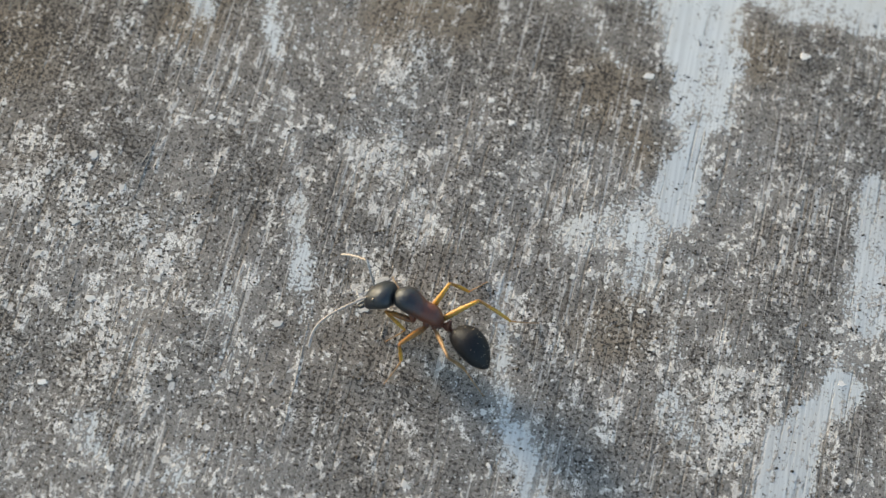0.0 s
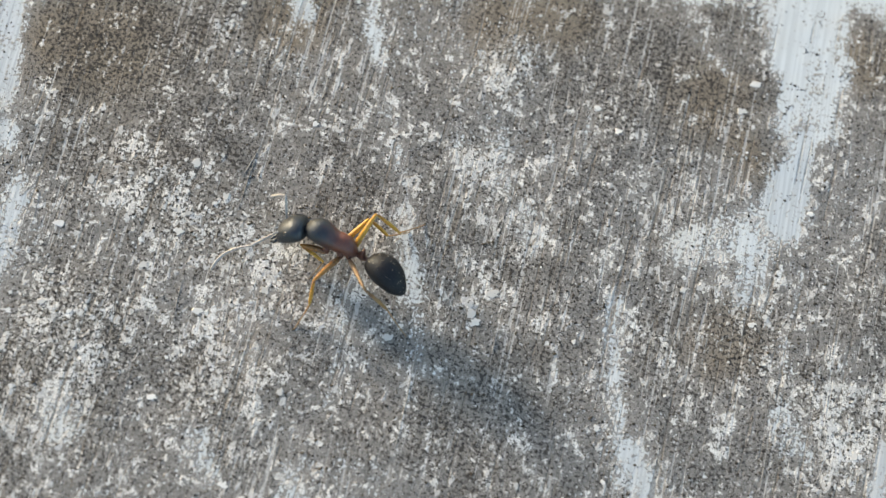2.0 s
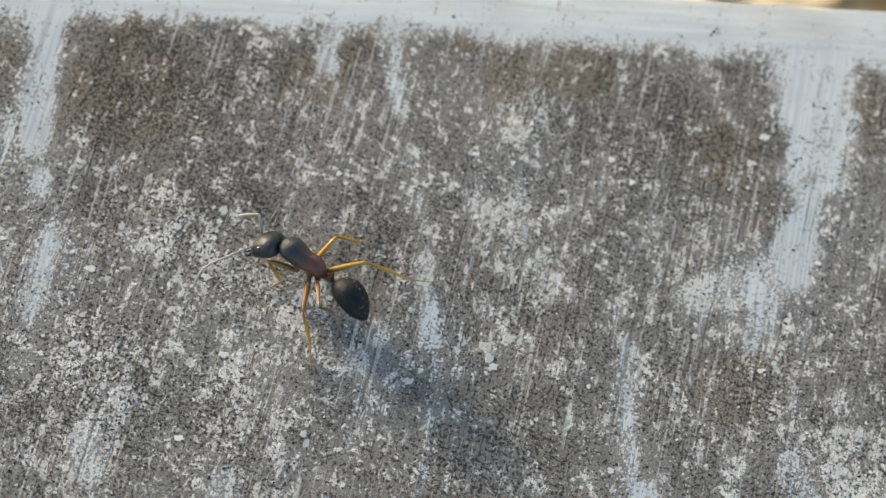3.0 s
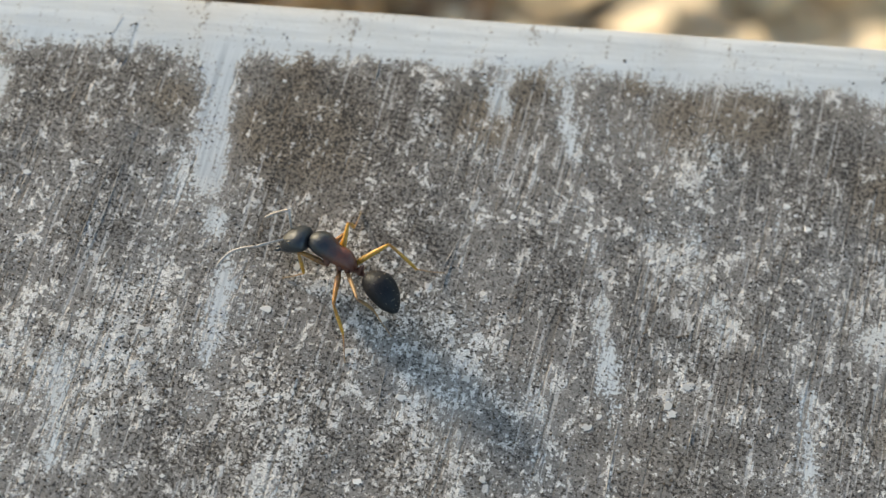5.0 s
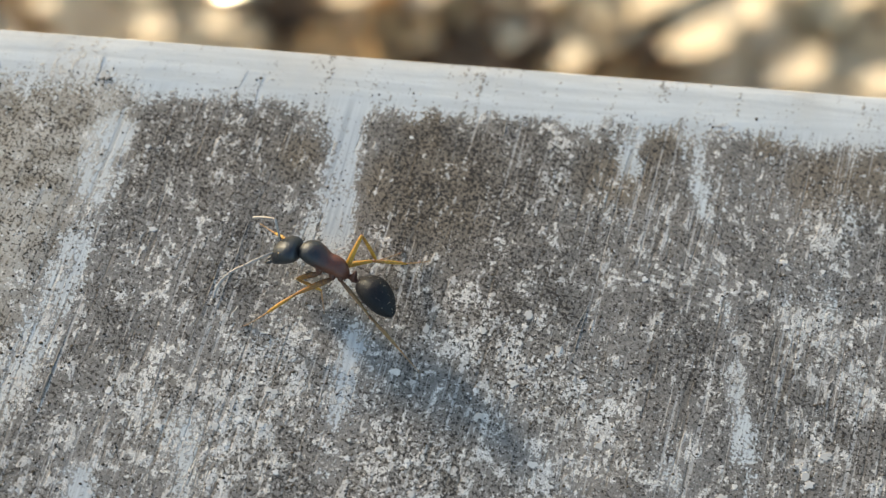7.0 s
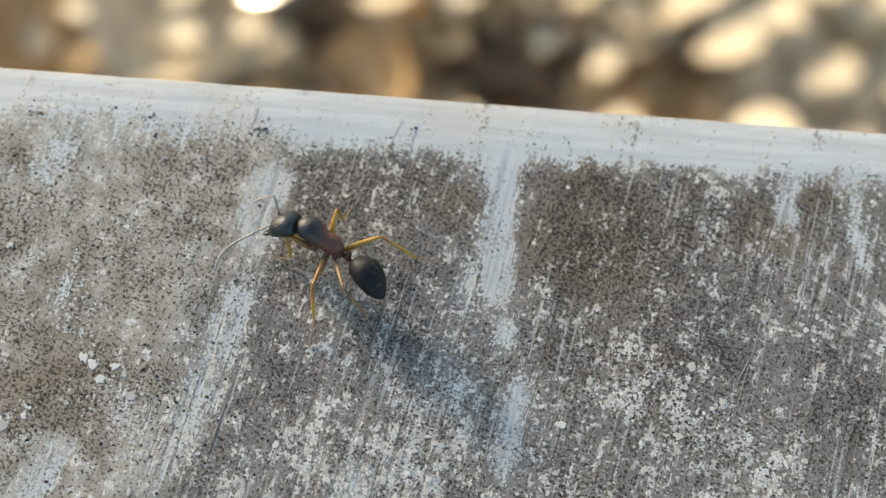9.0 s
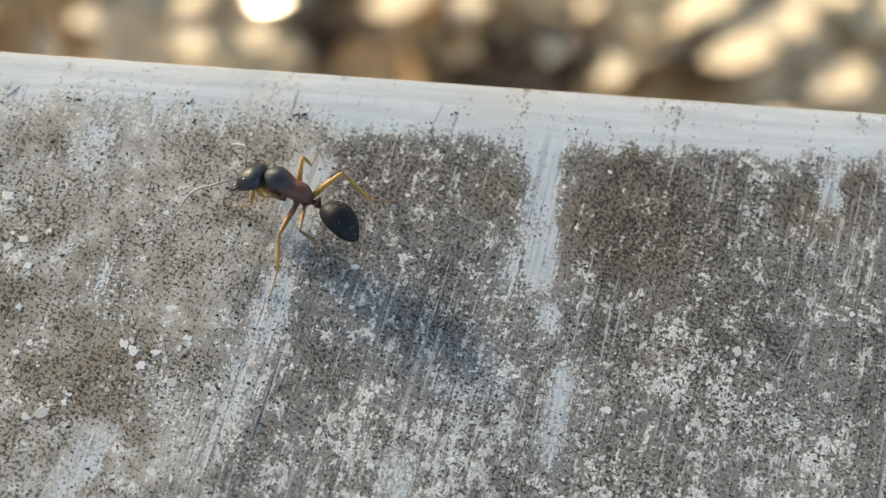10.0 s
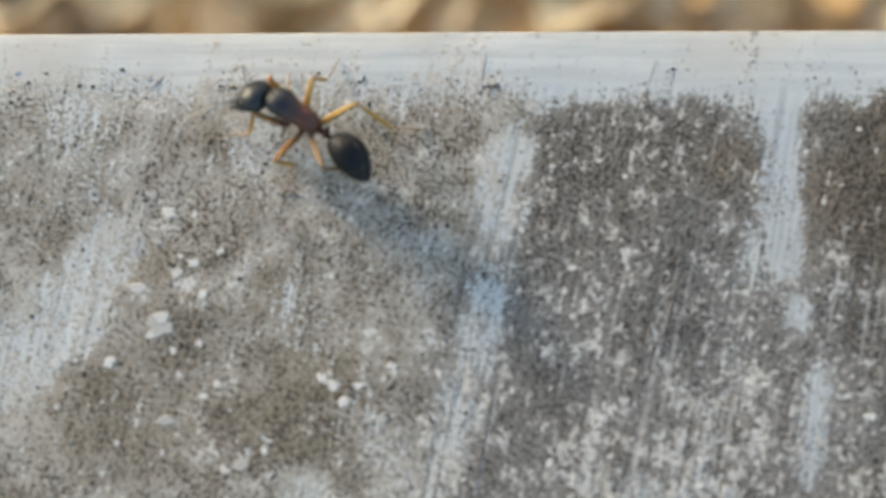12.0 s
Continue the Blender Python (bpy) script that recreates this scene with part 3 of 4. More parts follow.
def ridge(rng, x, y, verts, faces, span=None):
    """A thin raised sliver of paint along the brushing, with a groove beside it."""
    n, w = 0.5 + 3.5 * rng.random() ** 3, rng.uniform(0.012, 0.032)
    lean = radians(rng.gauss(11, 3))
    if span:
        x0, y0, x1, y1, w = span
        x, y, n, lean = (x0 + x1) / 2, (y0 + y1) / 2, math.hypot(x1 - x0, y1 - y0), math.atan2(x0 - x1, y0 - y1)
    b, k = len(verts), 31 if span else 7
    for i in range(k):
        u = i / (k - 1)
        h = w * 0.75 * math.sin(math.pi * u) ** 0.6
        cx = x + math.sin(lean) * n * (u - 0.5) + 0.05 * wobble(x, u * n, 0.8, 9.0)
        cy = y + math.cos(lean) * n * (u - 0.5)
        z = 0.05 * wobble(cx, cy, 0.2, 4.0)
        ww = w * (0.3 + 0.7 * math.sin(math.pi * u)) * rng.uniform(0.3, 1.1)
        h *= rng.uniform(0.1, 1.0)
        verts.extend(((cx - ww, cy, z - 0.015), (cx, cy, z + h), (cx + ww, cy, z - 0.015)))
    faces.extend((b + i * 3 + j, b + i * 3 + j + 1, b + i * 3 + j + 4, b + i * 3 + j + 3) for i in range(k - 1) for j in (0, 1))


# single dark clusters on the clean paint: x, y, how many, spread
CLUSTERS = [(16.9, 4.0, 16, 0.42), (17.5, 6.0, 14, 0.35), (12.4, 9.8, 7, 0.2), (19.3, 4.5, 16, 0.4), (16.5, 2.9, 8, 0.25), (15.9, 7.2, 6, 0.3), (-1.3, 9.8, 5, 0.07), (-33.9, 9.2, 26, 0.5), (-39.6, 9.5, 10, 0.4), (-21.9, 5.0, 7, 0.3), (-26.5, 9.4, 9, 0.4), (-45.5, 9.3, 10, 0.4), (-18.8, 9.9, 4, 0.2), (-7.6, 9.6, 5, 0.3)]
# single large white flakes: x, y, size
LARGE_FLAKES = [(-48.3, -0.75, 0.36), (-47.8, -1.05, 0.36), (-47.95, -0.6, 0.3), (-48.35, -1.3, 0.24), (-49.04, 0.65, 0.32), (-49.13, 2.45, 0.34), (-47.3, 1.3, 0.22), (-46.6, 1.7, 0.24), (-46.2, 0.4, 0.2), (-47.4, -2.0, 0.25),
                (-50.05, -2.44, 0.34), (-52.3, -2.5, 0.3), (-44.5, -6.7, 0.32), (-43.5, -6.1, 0.22), (-41.15, -3.1, 0.3), (-40.65, -3.4, 0.26), (-40.2, -4.1, 0.24), (-39.6, -3.4, 0.2), (-47.7, -4.9, 0.28), (-47.7, 3.9, 0.3),
                (-45.2, -6.9, 0.24), (-38.7, -4.8, 0.26), (1.0, -8.2, 0.3), (1.2, -8.6, 0.22), (2.0, -7.2, 0.24), (14.77, 4.06, 0.24), (14.1, 2.6, 0.22), (-17.1, -2.45, 0.24), (-18.4, -4.7, 0.24)]


scatter("mould_specks", 52000, 5, crumb, lambda x, y, c: 0.03 * (y < 9.6) + 0.6 * c[0] * (1 - 0.35 * c[3]) * (0.55 + 0.9 * wobble(x, y, 0.5, 11.0)), MOULD, "tiny dark brown mould specks on the painted ledge", "mould", CLUSTERS)
scatter("paint_flakes", 16000, 6, flake, lambda x, y, c: c[0] * (0.06 + 0.5 * max(0.0, c[2]) + 0.06 * c[3]) * (0.4 + 1.6 * max(0.0, wobble(x, y, 0.45, 15.0))), FLAKE, "small chalky white flakes on the grimy ledge", "flake", LARGE_FLAKES)

# single long scrapes: start, end, half width
SCRAPES = [(-25.5, 4.7, -27.7, -4.8, 0.05), (-26.6, 2.6, -28.5, -5.4, 0.045), (-25.5, -5.6, -26.0, -8.2, 0.05), (-12.4, -6.6, -12.9, -10.0, 0.06), (-1.2, -8.4, -2.5, -15.5, 0.055),
           (-33.8, -3.1, -34.8, -7.8, 0.07), (-29.4, -5.0, -29.7, -7.2, 0.05), (-9.2, 0.0, -10.3, -4.1, 0.05), (2.2, -9.0, 1.9, -10.4, 0.07), (-48.7, 9.0, -48.1, 9.7, 0.06),
           (-13.8, 8.9, -14.0, 7.7, 0.08), (-27.5, -4.9, -27.9, -9.2, 0.05), (-8.0, -3.0, -8.9, -7.0, 0.03), (5.9, -2.0, 5.6, -5.0, 0.03),
           (-34.0, -4.3, -34.8, -7.3, 0.08), (-9.2, -0.2, -10.1, -2.1, 0.05)]
scatter("paint_ridges", 1500, 7, ridge, lambda x, y, c: c[0] * (1 - 0.75 * c[3]) * (0.35 + 1.2 * max(0.0, wobble(x, y * 0.5, 0.3, 19.0))), SLIVER, "fine raised slivers of scraped paint on the ledge", "scratch", SCRAPES)

# ---- the wall that carries the ledge, and the ground far below ----
GROUND_Z = -300.0


def build_wall():
    bm = bmesh.new()
    bmesh.ops.create_cube(bm, size=1.0)
    for v in bm.verts:
        v.co = (v.co.x * 780, -97 + v.co.y * 30, (GROUND_Z - 28.2) / 2 + v.co.z * (-28.2 - GROUND_Z + 4))
    bmesh.ops.bevel(bm, geom=bm.edges[:], offset=3, segments=2, affect="EDGES")
    ob = new("wall_south", mesh_of("wall_south", bm, WALL))
    return tagged(ob, "plain rough wall below the painted ledge", "wall", kind="structure")


build_wall()


def build_ground():
    xs = [-60000, -8000, -1500] + list(np.arange(-500, 501, 20)) + [1500, 8000, 60000]
    ys = [-60000, -8000, -1500] + list(np.arange(-300, 701, 20)) + [1500, 8000, 60000]
    verts = [(x * MM, y * MM, (GROUND_Z + (6 * wobble(x, y, 0.011, 2.0) if abs(x) < 600 and abs(y) < 800 else 0)) * MM) for x in xs for y in ys]
    k = len(ys)
    faces = [(i * k + j, (i + 1) * k + j, (i + 1) * k + j + 1, i * k + j + 1) for i in range(len(xs) - 1) for j in range(k - 1)]
    me = bpy.data.meshes.new("ground")
    me.from_pydata(verts, [], faces)
    me.shade_smooth()
    me.materials.append(WALL)
    return tagged(new("ground", me), "dry brown soil below the ledge", "ground", kind="structure")


build_ground()

PALE = litter_material("dry_grass_leaf", (0.70, 0.56, 0.36), (0.88, 0.79, 0.60), 0.6, 0.1)
TAN = litter_material("dry_leaf", (0.46, 0.29, 0.14), (0.74, 0.53, 0.29), 0.6, 0.1)
DARK = litter_material("rotting_leaf", (0.08, 0.055, 0.036), (0.26, 0.165, 0.10), 0.6, 0.1)
# heaps of pale, tan and dark litter: x, y, radius
PALE_HEAPS = [(-74, 171, 7), (-99, 152, 17), (-82, 150, 14), (1, 171, 13), (14, 173, 12), (38, 173, 14), (61, 158, 22), (74, 151, 20), (95, 160, 18), (90, 176, 16), (78, 188, 18), (108, 186, 18), (48, 190, 14), (30, 170, 14), (-125, 176, 10), (62, 178, 16), (72, 168, 14), (100, 172, 14), (84, 164, 12)]
TAN_HEAPS = [(21, 150, 17), (-39, 166, 14), (-139, 155, 14), (-120, 157, 18), (-21, 168, 14), (50, 135, 16), (-30, 130, 14)]
DARK_HEAPS = [(-58, 151, 17), (-13, 149, 16), (-2, 148, 14), (-106, 166, 11), (44, 155, 12), (84, 152, 9), (-54, 168, 10), (-25, 152, 10), (18, 163, 8)]


def leaf(rng, x, y, z, size, tilt, verts, faces):
    b = len(verts)
    turn, curl = rng.uniform(0, 6.283), rng.uniform(-0.7, 0.7)
    m = pose(x, y, z, rng.gauss(0, tilt), rng.gauss(0, tilt), math.degrees(turn))
    wide = size * rng.uniform(0.3, 0.6)
    for i in range(6):
        u = i / 5
        w = wide * (math.sin(math.pi * (0.06 + 0.9 * u)) ** 0.8) * rng.uniform(0.85, 1.1)
        for j in (-1, 0, 1):
            p = Vector(((u - 0.5) * size * 2, j * w, abs(j) * w * 0.35 + curl * size * (u - 0.5) ** 2 * 2))
            verts.append(tuple(m @ p))
    faces.extend((b + i * 3 + j, b + i * 3 + j + 1, b + i * 3 + j + 4, b + i * 3 + j + 3) for i in range(5) for j in (0, 1))


def litter(name, mat, heaps, seed, per_heap, loose, label, lift=0.0):
    rng = random.Random(seed)
    verts, faces = [], []
    for a, b, r in heaps:
        for _ in range(per_heap):
            q, d = rng.uniform(0, 6.283), r * 0.8 * math.sqrt(rng.random())
            leaf(rng, a + d * math.cos(q), b + 9 + d * math.sin(q), GROUND_Z + rng.uniform(7, 11) + lift, rng.uniform(7, 17), 14, verts, faces)
    for _ in range(loose):
        near = rng.random() < 0.75
        leaf(rng, rng.uniform(-240, 190) if near else rng.uniform(-450, 450), rng.uniform(90, 310) if near else rng.uniform(10, 650), GROUND_Z + rng.uniform(4, 7), rng.uniform(9, 22), 10, verts, faces)
    me = bpy.data.meshes.new(name)
    me.from_pydata([(a * MM, b * MM, c * MM) for a, b, c in verts], [], faces)
    me.shade_smooth()
    me.materials.append(mat)
    return tagged(new(name, me), label, "leaf litter", kind="stuff")


def glint_leaf(x, y, size, toward, mat):
    """A flat leaf added to show as a blurred disc and angled towards the camera."""
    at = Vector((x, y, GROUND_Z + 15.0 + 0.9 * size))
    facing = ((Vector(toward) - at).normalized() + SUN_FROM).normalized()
    bm = bmesh.new()
    side = facing.cross(Vector((0, 0, 1))).normalized()
    up = side.cross(facing)
    ring = [bm.verts.new(at + size * (0.6 * math.cos(q) * side + math.sin(q) * up * (1 + 0.2 * math.cos(3 * q))) + facing * 0.03 * size * math.cos(2 * q)) for q in np.linspace(0, 2 * math.pi, 15)[:-1]]
    mid = bm.verts.new(at + facing * 0.02 * size)
    for k in range(14):
        bm.faces.new((ring[k], ring[(k + 1) % 14], mid))
    tube(bm, [at - up * size * 0.9, at - up * size * 1.5 - Vector((0, 0, 10)), at - up * size * 1.6 - Vector((0, 0, 22))], [0.5, 0.4, 0.3], 6)
    ob = new("disc_leaf", mesh_of("disc_leaf", bm, mat))
    return tagged(ob, "dry leaf added over the soil, angled to glint at the camera", "leaf", "fallen leaves")


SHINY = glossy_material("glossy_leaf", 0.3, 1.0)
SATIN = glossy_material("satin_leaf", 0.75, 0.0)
# placed to fit the view; satin leaves carry the blurred glint as pale colour
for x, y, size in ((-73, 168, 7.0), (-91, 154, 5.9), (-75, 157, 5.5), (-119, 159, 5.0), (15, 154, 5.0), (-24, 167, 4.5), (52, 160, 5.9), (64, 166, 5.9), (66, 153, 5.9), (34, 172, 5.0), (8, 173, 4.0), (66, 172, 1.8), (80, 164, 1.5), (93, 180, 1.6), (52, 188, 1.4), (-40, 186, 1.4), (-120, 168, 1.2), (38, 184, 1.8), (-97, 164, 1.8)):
    glint_leaf(x, y, size, (-25, -22, 70), SHINY if size > 6 else SATIN)
# more added leaves, strewn as pale discs of glint behind the rim
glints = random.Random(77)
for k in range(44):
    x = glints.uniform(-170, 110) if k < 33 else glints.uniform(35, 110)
    glint_leaf(x, glints.uniform(125, 215), glints.uniform(5.0, 9.5), (-25 + glints.gauss(0, 85), -22 + glints.gauss(0, 85), 70), SATIN)
litter("pale_litter", PALE, PALE_HEAPS, 21, 30, 2000, "pale straw-coloured dry leaves lying on the soil", 2.0)
litter("brown_litter", TAN, TAN_HEAPS, 22, 20, 1700, "tan and brown dry leaves lying on the soil")
litter("dark_litter", DARK, DARK_HEAPS, 23, 12, 60, "dark brown rotting leaves lying on the soil", 1.0)


# ---- the ant ----
ant = tagged(new("ant"), "small dark ant with amber legs walking on the painted ledge", "ant")
# the body is rolled to its right so its flank fits the camera's view
VIEW_ROLL = Matrix.Translation((0, 0, 1.58 * MM)) @ Matrix.Rotation(radians(36), 4, "X") @ Matrix.Translation((0, 0, -1.25 * MM))

mesosoma_rows = [
    (2.86, 0, 1.5, 0.12, 0.12), (2.74, 0, 1.55, 0.36, 0.32), (2.48, 0, 1.6, 0.57, 0.50), (2.1, 0, 1.6, 0.64, 0.60), (1.7, 0, 1.5, 0.57, 0.58),
    (1.32, 0, 1.38, 0.48, 0.50), (1.0, 0, 1.36, 0.46, 0.52), (0.65, 0, 1.3, 0.42, 0.49), (0.38, 0, 1.18, 0.29, 0.34), (0.22, 0, 1.08, 0.12, 0.14)]
part("mesosoma", body(bmesh.new(), eased(mesosoma_rows, 30)), THORAX, ant, "blackish thorax turning reddish brown behind").matrix_basis = VIEW_ROLL

petiole_rows = [(0.3, 0, 1.05, 0.10, 0.10), (0.12, 0.0, 1.08, 0.14, 0.16), (0.0, 0.02, 1.18, 0.20, 0.32), (-0.1, 0.04, 1.18, 0.18, 0.30), (-0.2, 0.07, 1.05, 0.11, 0.12), (-0.36, 0.12, 1.05, 0.10, 0.10)]
part("petiole", body(bmesh.new(), eased(petiole_rows, 16), 16), COXA, ant, "narrow reddish waist").matrix_basis = VIEW_ROLL

gaster_rows = [(0.0, 0, 1.10, 0.1, 0.1), (-0.1, 0, 1.16, 0.38, 0.36), (-0.4, 0, 1.24, 0.62, 0.58), (-0.85, 0, 1.28, 0.75, 0.72), (-1.3, 0, 1.25, 0.73, 0.70),
               (-1.7, 0, 1.16, 0.63, 0.60), (-2.02, 0, 1.07, 0.43, 0.42), (-2.25, 0, 1.0, 0.24, 0.23), (-2.36, 0, 0.96, 0.04, 0.04)]


def gaster_mesh():
    rows = eased(gaster_rows, 64)
    for r in rows:
        # the hind rim of each ring stands a little proud
        for edge in (-0.78, -1.32, -1.78, -2.12):
            d = r[0] - edge
            if 0 <= d < 0.12:
                r[3] *= 1 + 0.01 * (1 - d / 0.12)
                r[4] *= 1 + 0.01 * (1 - d / 0.12)
    bm = body(bmesh.new(), rows, 28)
    return bm


gaster = part("gaster", gaster_mesh(), GASTER, ant, "black egg-shaped abdomen")
gaster.matrix_basis = VIEW_ROLL @ pose(-0.32 * MM, 0.10 * MM, 1.1 * MM, 0, -12, -18) @ Matrix.Translation((0, 0, -1.1 * MM))



def bristles(rows, count, seed, length, lean):
    """Short pale hairs over the upper side of a body built from rows."""
    rng = random.Random(seed)
    bm = bmesh.new()
    for _ in range(count):
        i = rng.randrange(2, len(rows) - 2)
        x, y, z, w, h = rows[i]
        a = rng.uniform(0.1, 0.9) * math.pi
        base = Vector((x, y + w * math.cos(a), z + h * math.sin(a)))
        out = Vector((lean, math.cos(a), math.sin(a))).normalized()
        tube(bm, [base - out * 0.01, base + out * length * rng.uniform(0.6, 1.2)], [0.009, 0.003], 4)
    return bm


BRISTLE = chitin_material("bristle", (0.30, 0.28, 0.25), (0.30, 0.28, 0.25), 0, 1, 0.4)
part("bristles", bristles(eased(gaster_rows, 40), 46, 31, 0.08, -1.2), BRISTLE, gaster, "fine pale hairs")
head_rows = [(2.72, 0, 1.5, 0.12, 0.12), (2.78, 0, 1.52, 0.46, 0.32), (2.93, 0, 1.52, 0.64, 0.44), (3.2, 0, 1.5, 0.69, 0.51), (3.5, 0, 1.43, 0.64, 0.49),
             (3.78, 0, 1.33, 0.54, 0.43), (3.96, 0, 1.23, 0.42, 0.33), (4.05, 0, 1.15, 0.28, 0.2)]
head = part("head", body(bmesh.new(), eased(head_rows, 28), 26, 2.2), HEAD, ant, "black rounded head")
for side in (-1, 1):
    bm = bmesh.new()
    bmesh.ops.create_icosphere(bm, subdivisions=2, radius=0.15)
    for v in bm.verts:
        v.co = Vector((v.co.x * 1.1, v.co.y * 0.6, v.co.z * 0.9)) + Vector((3.42, side * 0.56, 1.58))
    part("eye", bm, EYE, head, "glossy black compound eye")
    part("mandible", tube(bmesh.new(), [(4.0, side * 0.22, 1.1), (4.2, side * 0.24, 1.02), (4.38, side * 0.14, 0.95), (4.46, side * 0.02, 0.92)], [0.08, 0.09, 0.06, 0.02], 8), HEAD, head, "dark jaw")

# the head hangs forward and down
head.matrix_basis = VIEW_ROLL @ Matrix.Translation((2.75 * MM, 0, 1.5 * MM)) @ pose(0, 0, 0, 0, 24, 0) @ Matrix.Scale(1.14, 4) @ Matrix.Translation((-2.72 * MM, 0, -1.5 * MM))

SCAPE, FLAGELLUM = 1.65, 2.25
antennae = {}
for side in (-1, 1):
    bm = tube(bmesh.new(), [(0, 0, 0), (0.12, 0, 0.0), (0.8, 0, 0.05), (1.5, 0, 0.03), (SCAPE, 0, 0)], [0.05, 0.045, 0.05, 0.062, 0.05], 10)
    scape = part("antenna", bm, FEELER, ant, "pale elbowed antenna")
    bm = bmesh.new()
    pts, rad = [], []
    for i in range(23):
        u = i / 22
        pts.append((FLAGELLUM * u, (0.5 * u ** 4 - 0.12 * math.sin(math.pi * u)) if side > 0 else 0.2 * u * u, -0.12 * u * u))
        rad.append((0.054 + 0.018 * u) * (0.86 if i % 2 else 1.08) * (0.4 if i == 22 else 1))
    flag = part("flagellum", tube(bm, pts, rad, 9), FEELER, scape)
    antennae[side] = (scape, flag)

# legs: where the hip sits, lengths of femur, tibia and tarsus
LEGS = {
    ("front", -1): ((2.05, -0.34, 0.92), 1.5, 1.35, 1.1), ("middle", -1): ((1.1, -0.32, 0.9), 1.9, 1.75, 1.2), ("hind", -1): ((0.5, -0.26, 0.92), 2.2, 2.2, 1.5),
    ("front", 1): ((1.55, 0.38, 0.86), 1.5, 1.3, 1.1), ("middle", 1): ((0.88, 0.34, 0.82), 1.85, 1.75, 1.35), ("hind", 1): ((0.5, 0.26, 0.86), 2.1, 2.1, 1.5),
}


def femur_mesh(n, thick=1.0):
    return tube(bmesh.new(), [(n * u, 0, 0.06 * math.sin(math.pi * u) * n) for u in (0, 0.08, 0.3, 0.6, 0.9, 1)], [r * thick for r in (0.06, 0.115, 0.15, 0.125, 0.09, 0.065)], 12)


def tibia_mesh(n):
    bm = tube(bmesh.new(), [(n * u, 0, 0.03 * math.sin(math.pi * u) * n) for u in (0, 0.1, 0.5, 0.85, 1)], [0.055, 0.07, 0.095, 0.08, 0.05], 10)
    for k in (-1, 1):
        tube(bm, [(n * 0.97, 0.03 * k, 0), (n * 1.04, 0.07 * k, -0.1)], [0.018, 0.004], 5)
    return bm


def tarsus_mesh(n):
    pts, rad = [], []
    for i in range(11):
        u = i / 10
        pts.append((n * u, 0, -0.05 * n * math.sin(math.pi * u)))
        rad.append((0.042 - 0.02 * u) * (1.15 if i in (4, 6, 8, 10) else 0.92))
    bm = tube(bmesh.new(), pts, rad, 8)
    for k in (-1, 1):
        tube(bm, [(n * 0.98, 0, 0), (n * 1.03, 0.05 * k, 0.0), (n * 1.05, 0.07 * k, -0.04)], [0.014, 0.012, 0.003], 5)
    return bm


limbs = {}
for (place, side), (hip, femur, tibia, tarsus) in LEGS.items():
    h = (VIEW_ROLL @ (Vector(hip) * MM)) / MM
    leg = part("leg", tube(bmesh.new(), [h + VIEW_ROLL.to_3x3() @ Vector(p) for p in ((0.12, -0.22 * side, 0.42), (0.1, -0.12 * side, 0.28), (0.04, -0.04 * side, 0.12), (0, 0, 0), (-0.02, 0.03 * side, -0.06))], [0.16, 0.22 if place == "front" else 0.19, 0.17, 0.12, 0.07], 12), COXA, ant, "amber jointed leg with a reddish hip")
    # left middle femur and left hind leg take the copies coloured for shade
    limbs[place, side] = (part("femur", femur_mesh(femur, 0.75 if (place, side) == ("hind", 1) else 1.0), FEMUR if place == "front" or (place, side) == ("middle", 1) else SHADED_AMBER if (place, side) == ("hind", 1) else AMBER, leg), part("tibia", tibia_mesh(tibia), SHADED_AMBER if (place, side) == ("hind", 1) else AMBER, leg), part("tarsus", tarsus_mesh(tarsus), TARSUS, leg, "thin brown foot"))

# ---- the ant's way: seconds, place of its waist in millimetres, heading in degrees ----
WAY = [
    (0.0, 5.11, -9.66, 157.3), (0.5, 2.61, -8.66, 160.5), (1.0, 0.44, -7.86, 162.0), (1.5, -1.76, -7.20, 161.0), (2.0, -4.21, -5.95, 161.5),
    (2.5, -5.53, -5.46, 163.5), (3.0, -6.80, -4.90, 155.0), (5.0, -13.99, -2.89, 156.8), (5.5, -15.06, -2.50, 152.0), (6.0, -16.49, -2.17, 156.6),
    (6.5, -18.57, -1.40, 161.0), (8.5, -27.00, 1.82, 156.0), (9.0, -29.02, 2.45, 156.4), (9.5, -31.02, 3.33, 159.0), (10.0, -32.61, 4.13, 162.0),
    (10.5, -35.04, 5.21, 158.7), (11.0, -37.40, 5.86, 158.3), (11.5, -39.59, 6.63, 157.1), (12.0, -40.90, 7.08, 154.0),
]
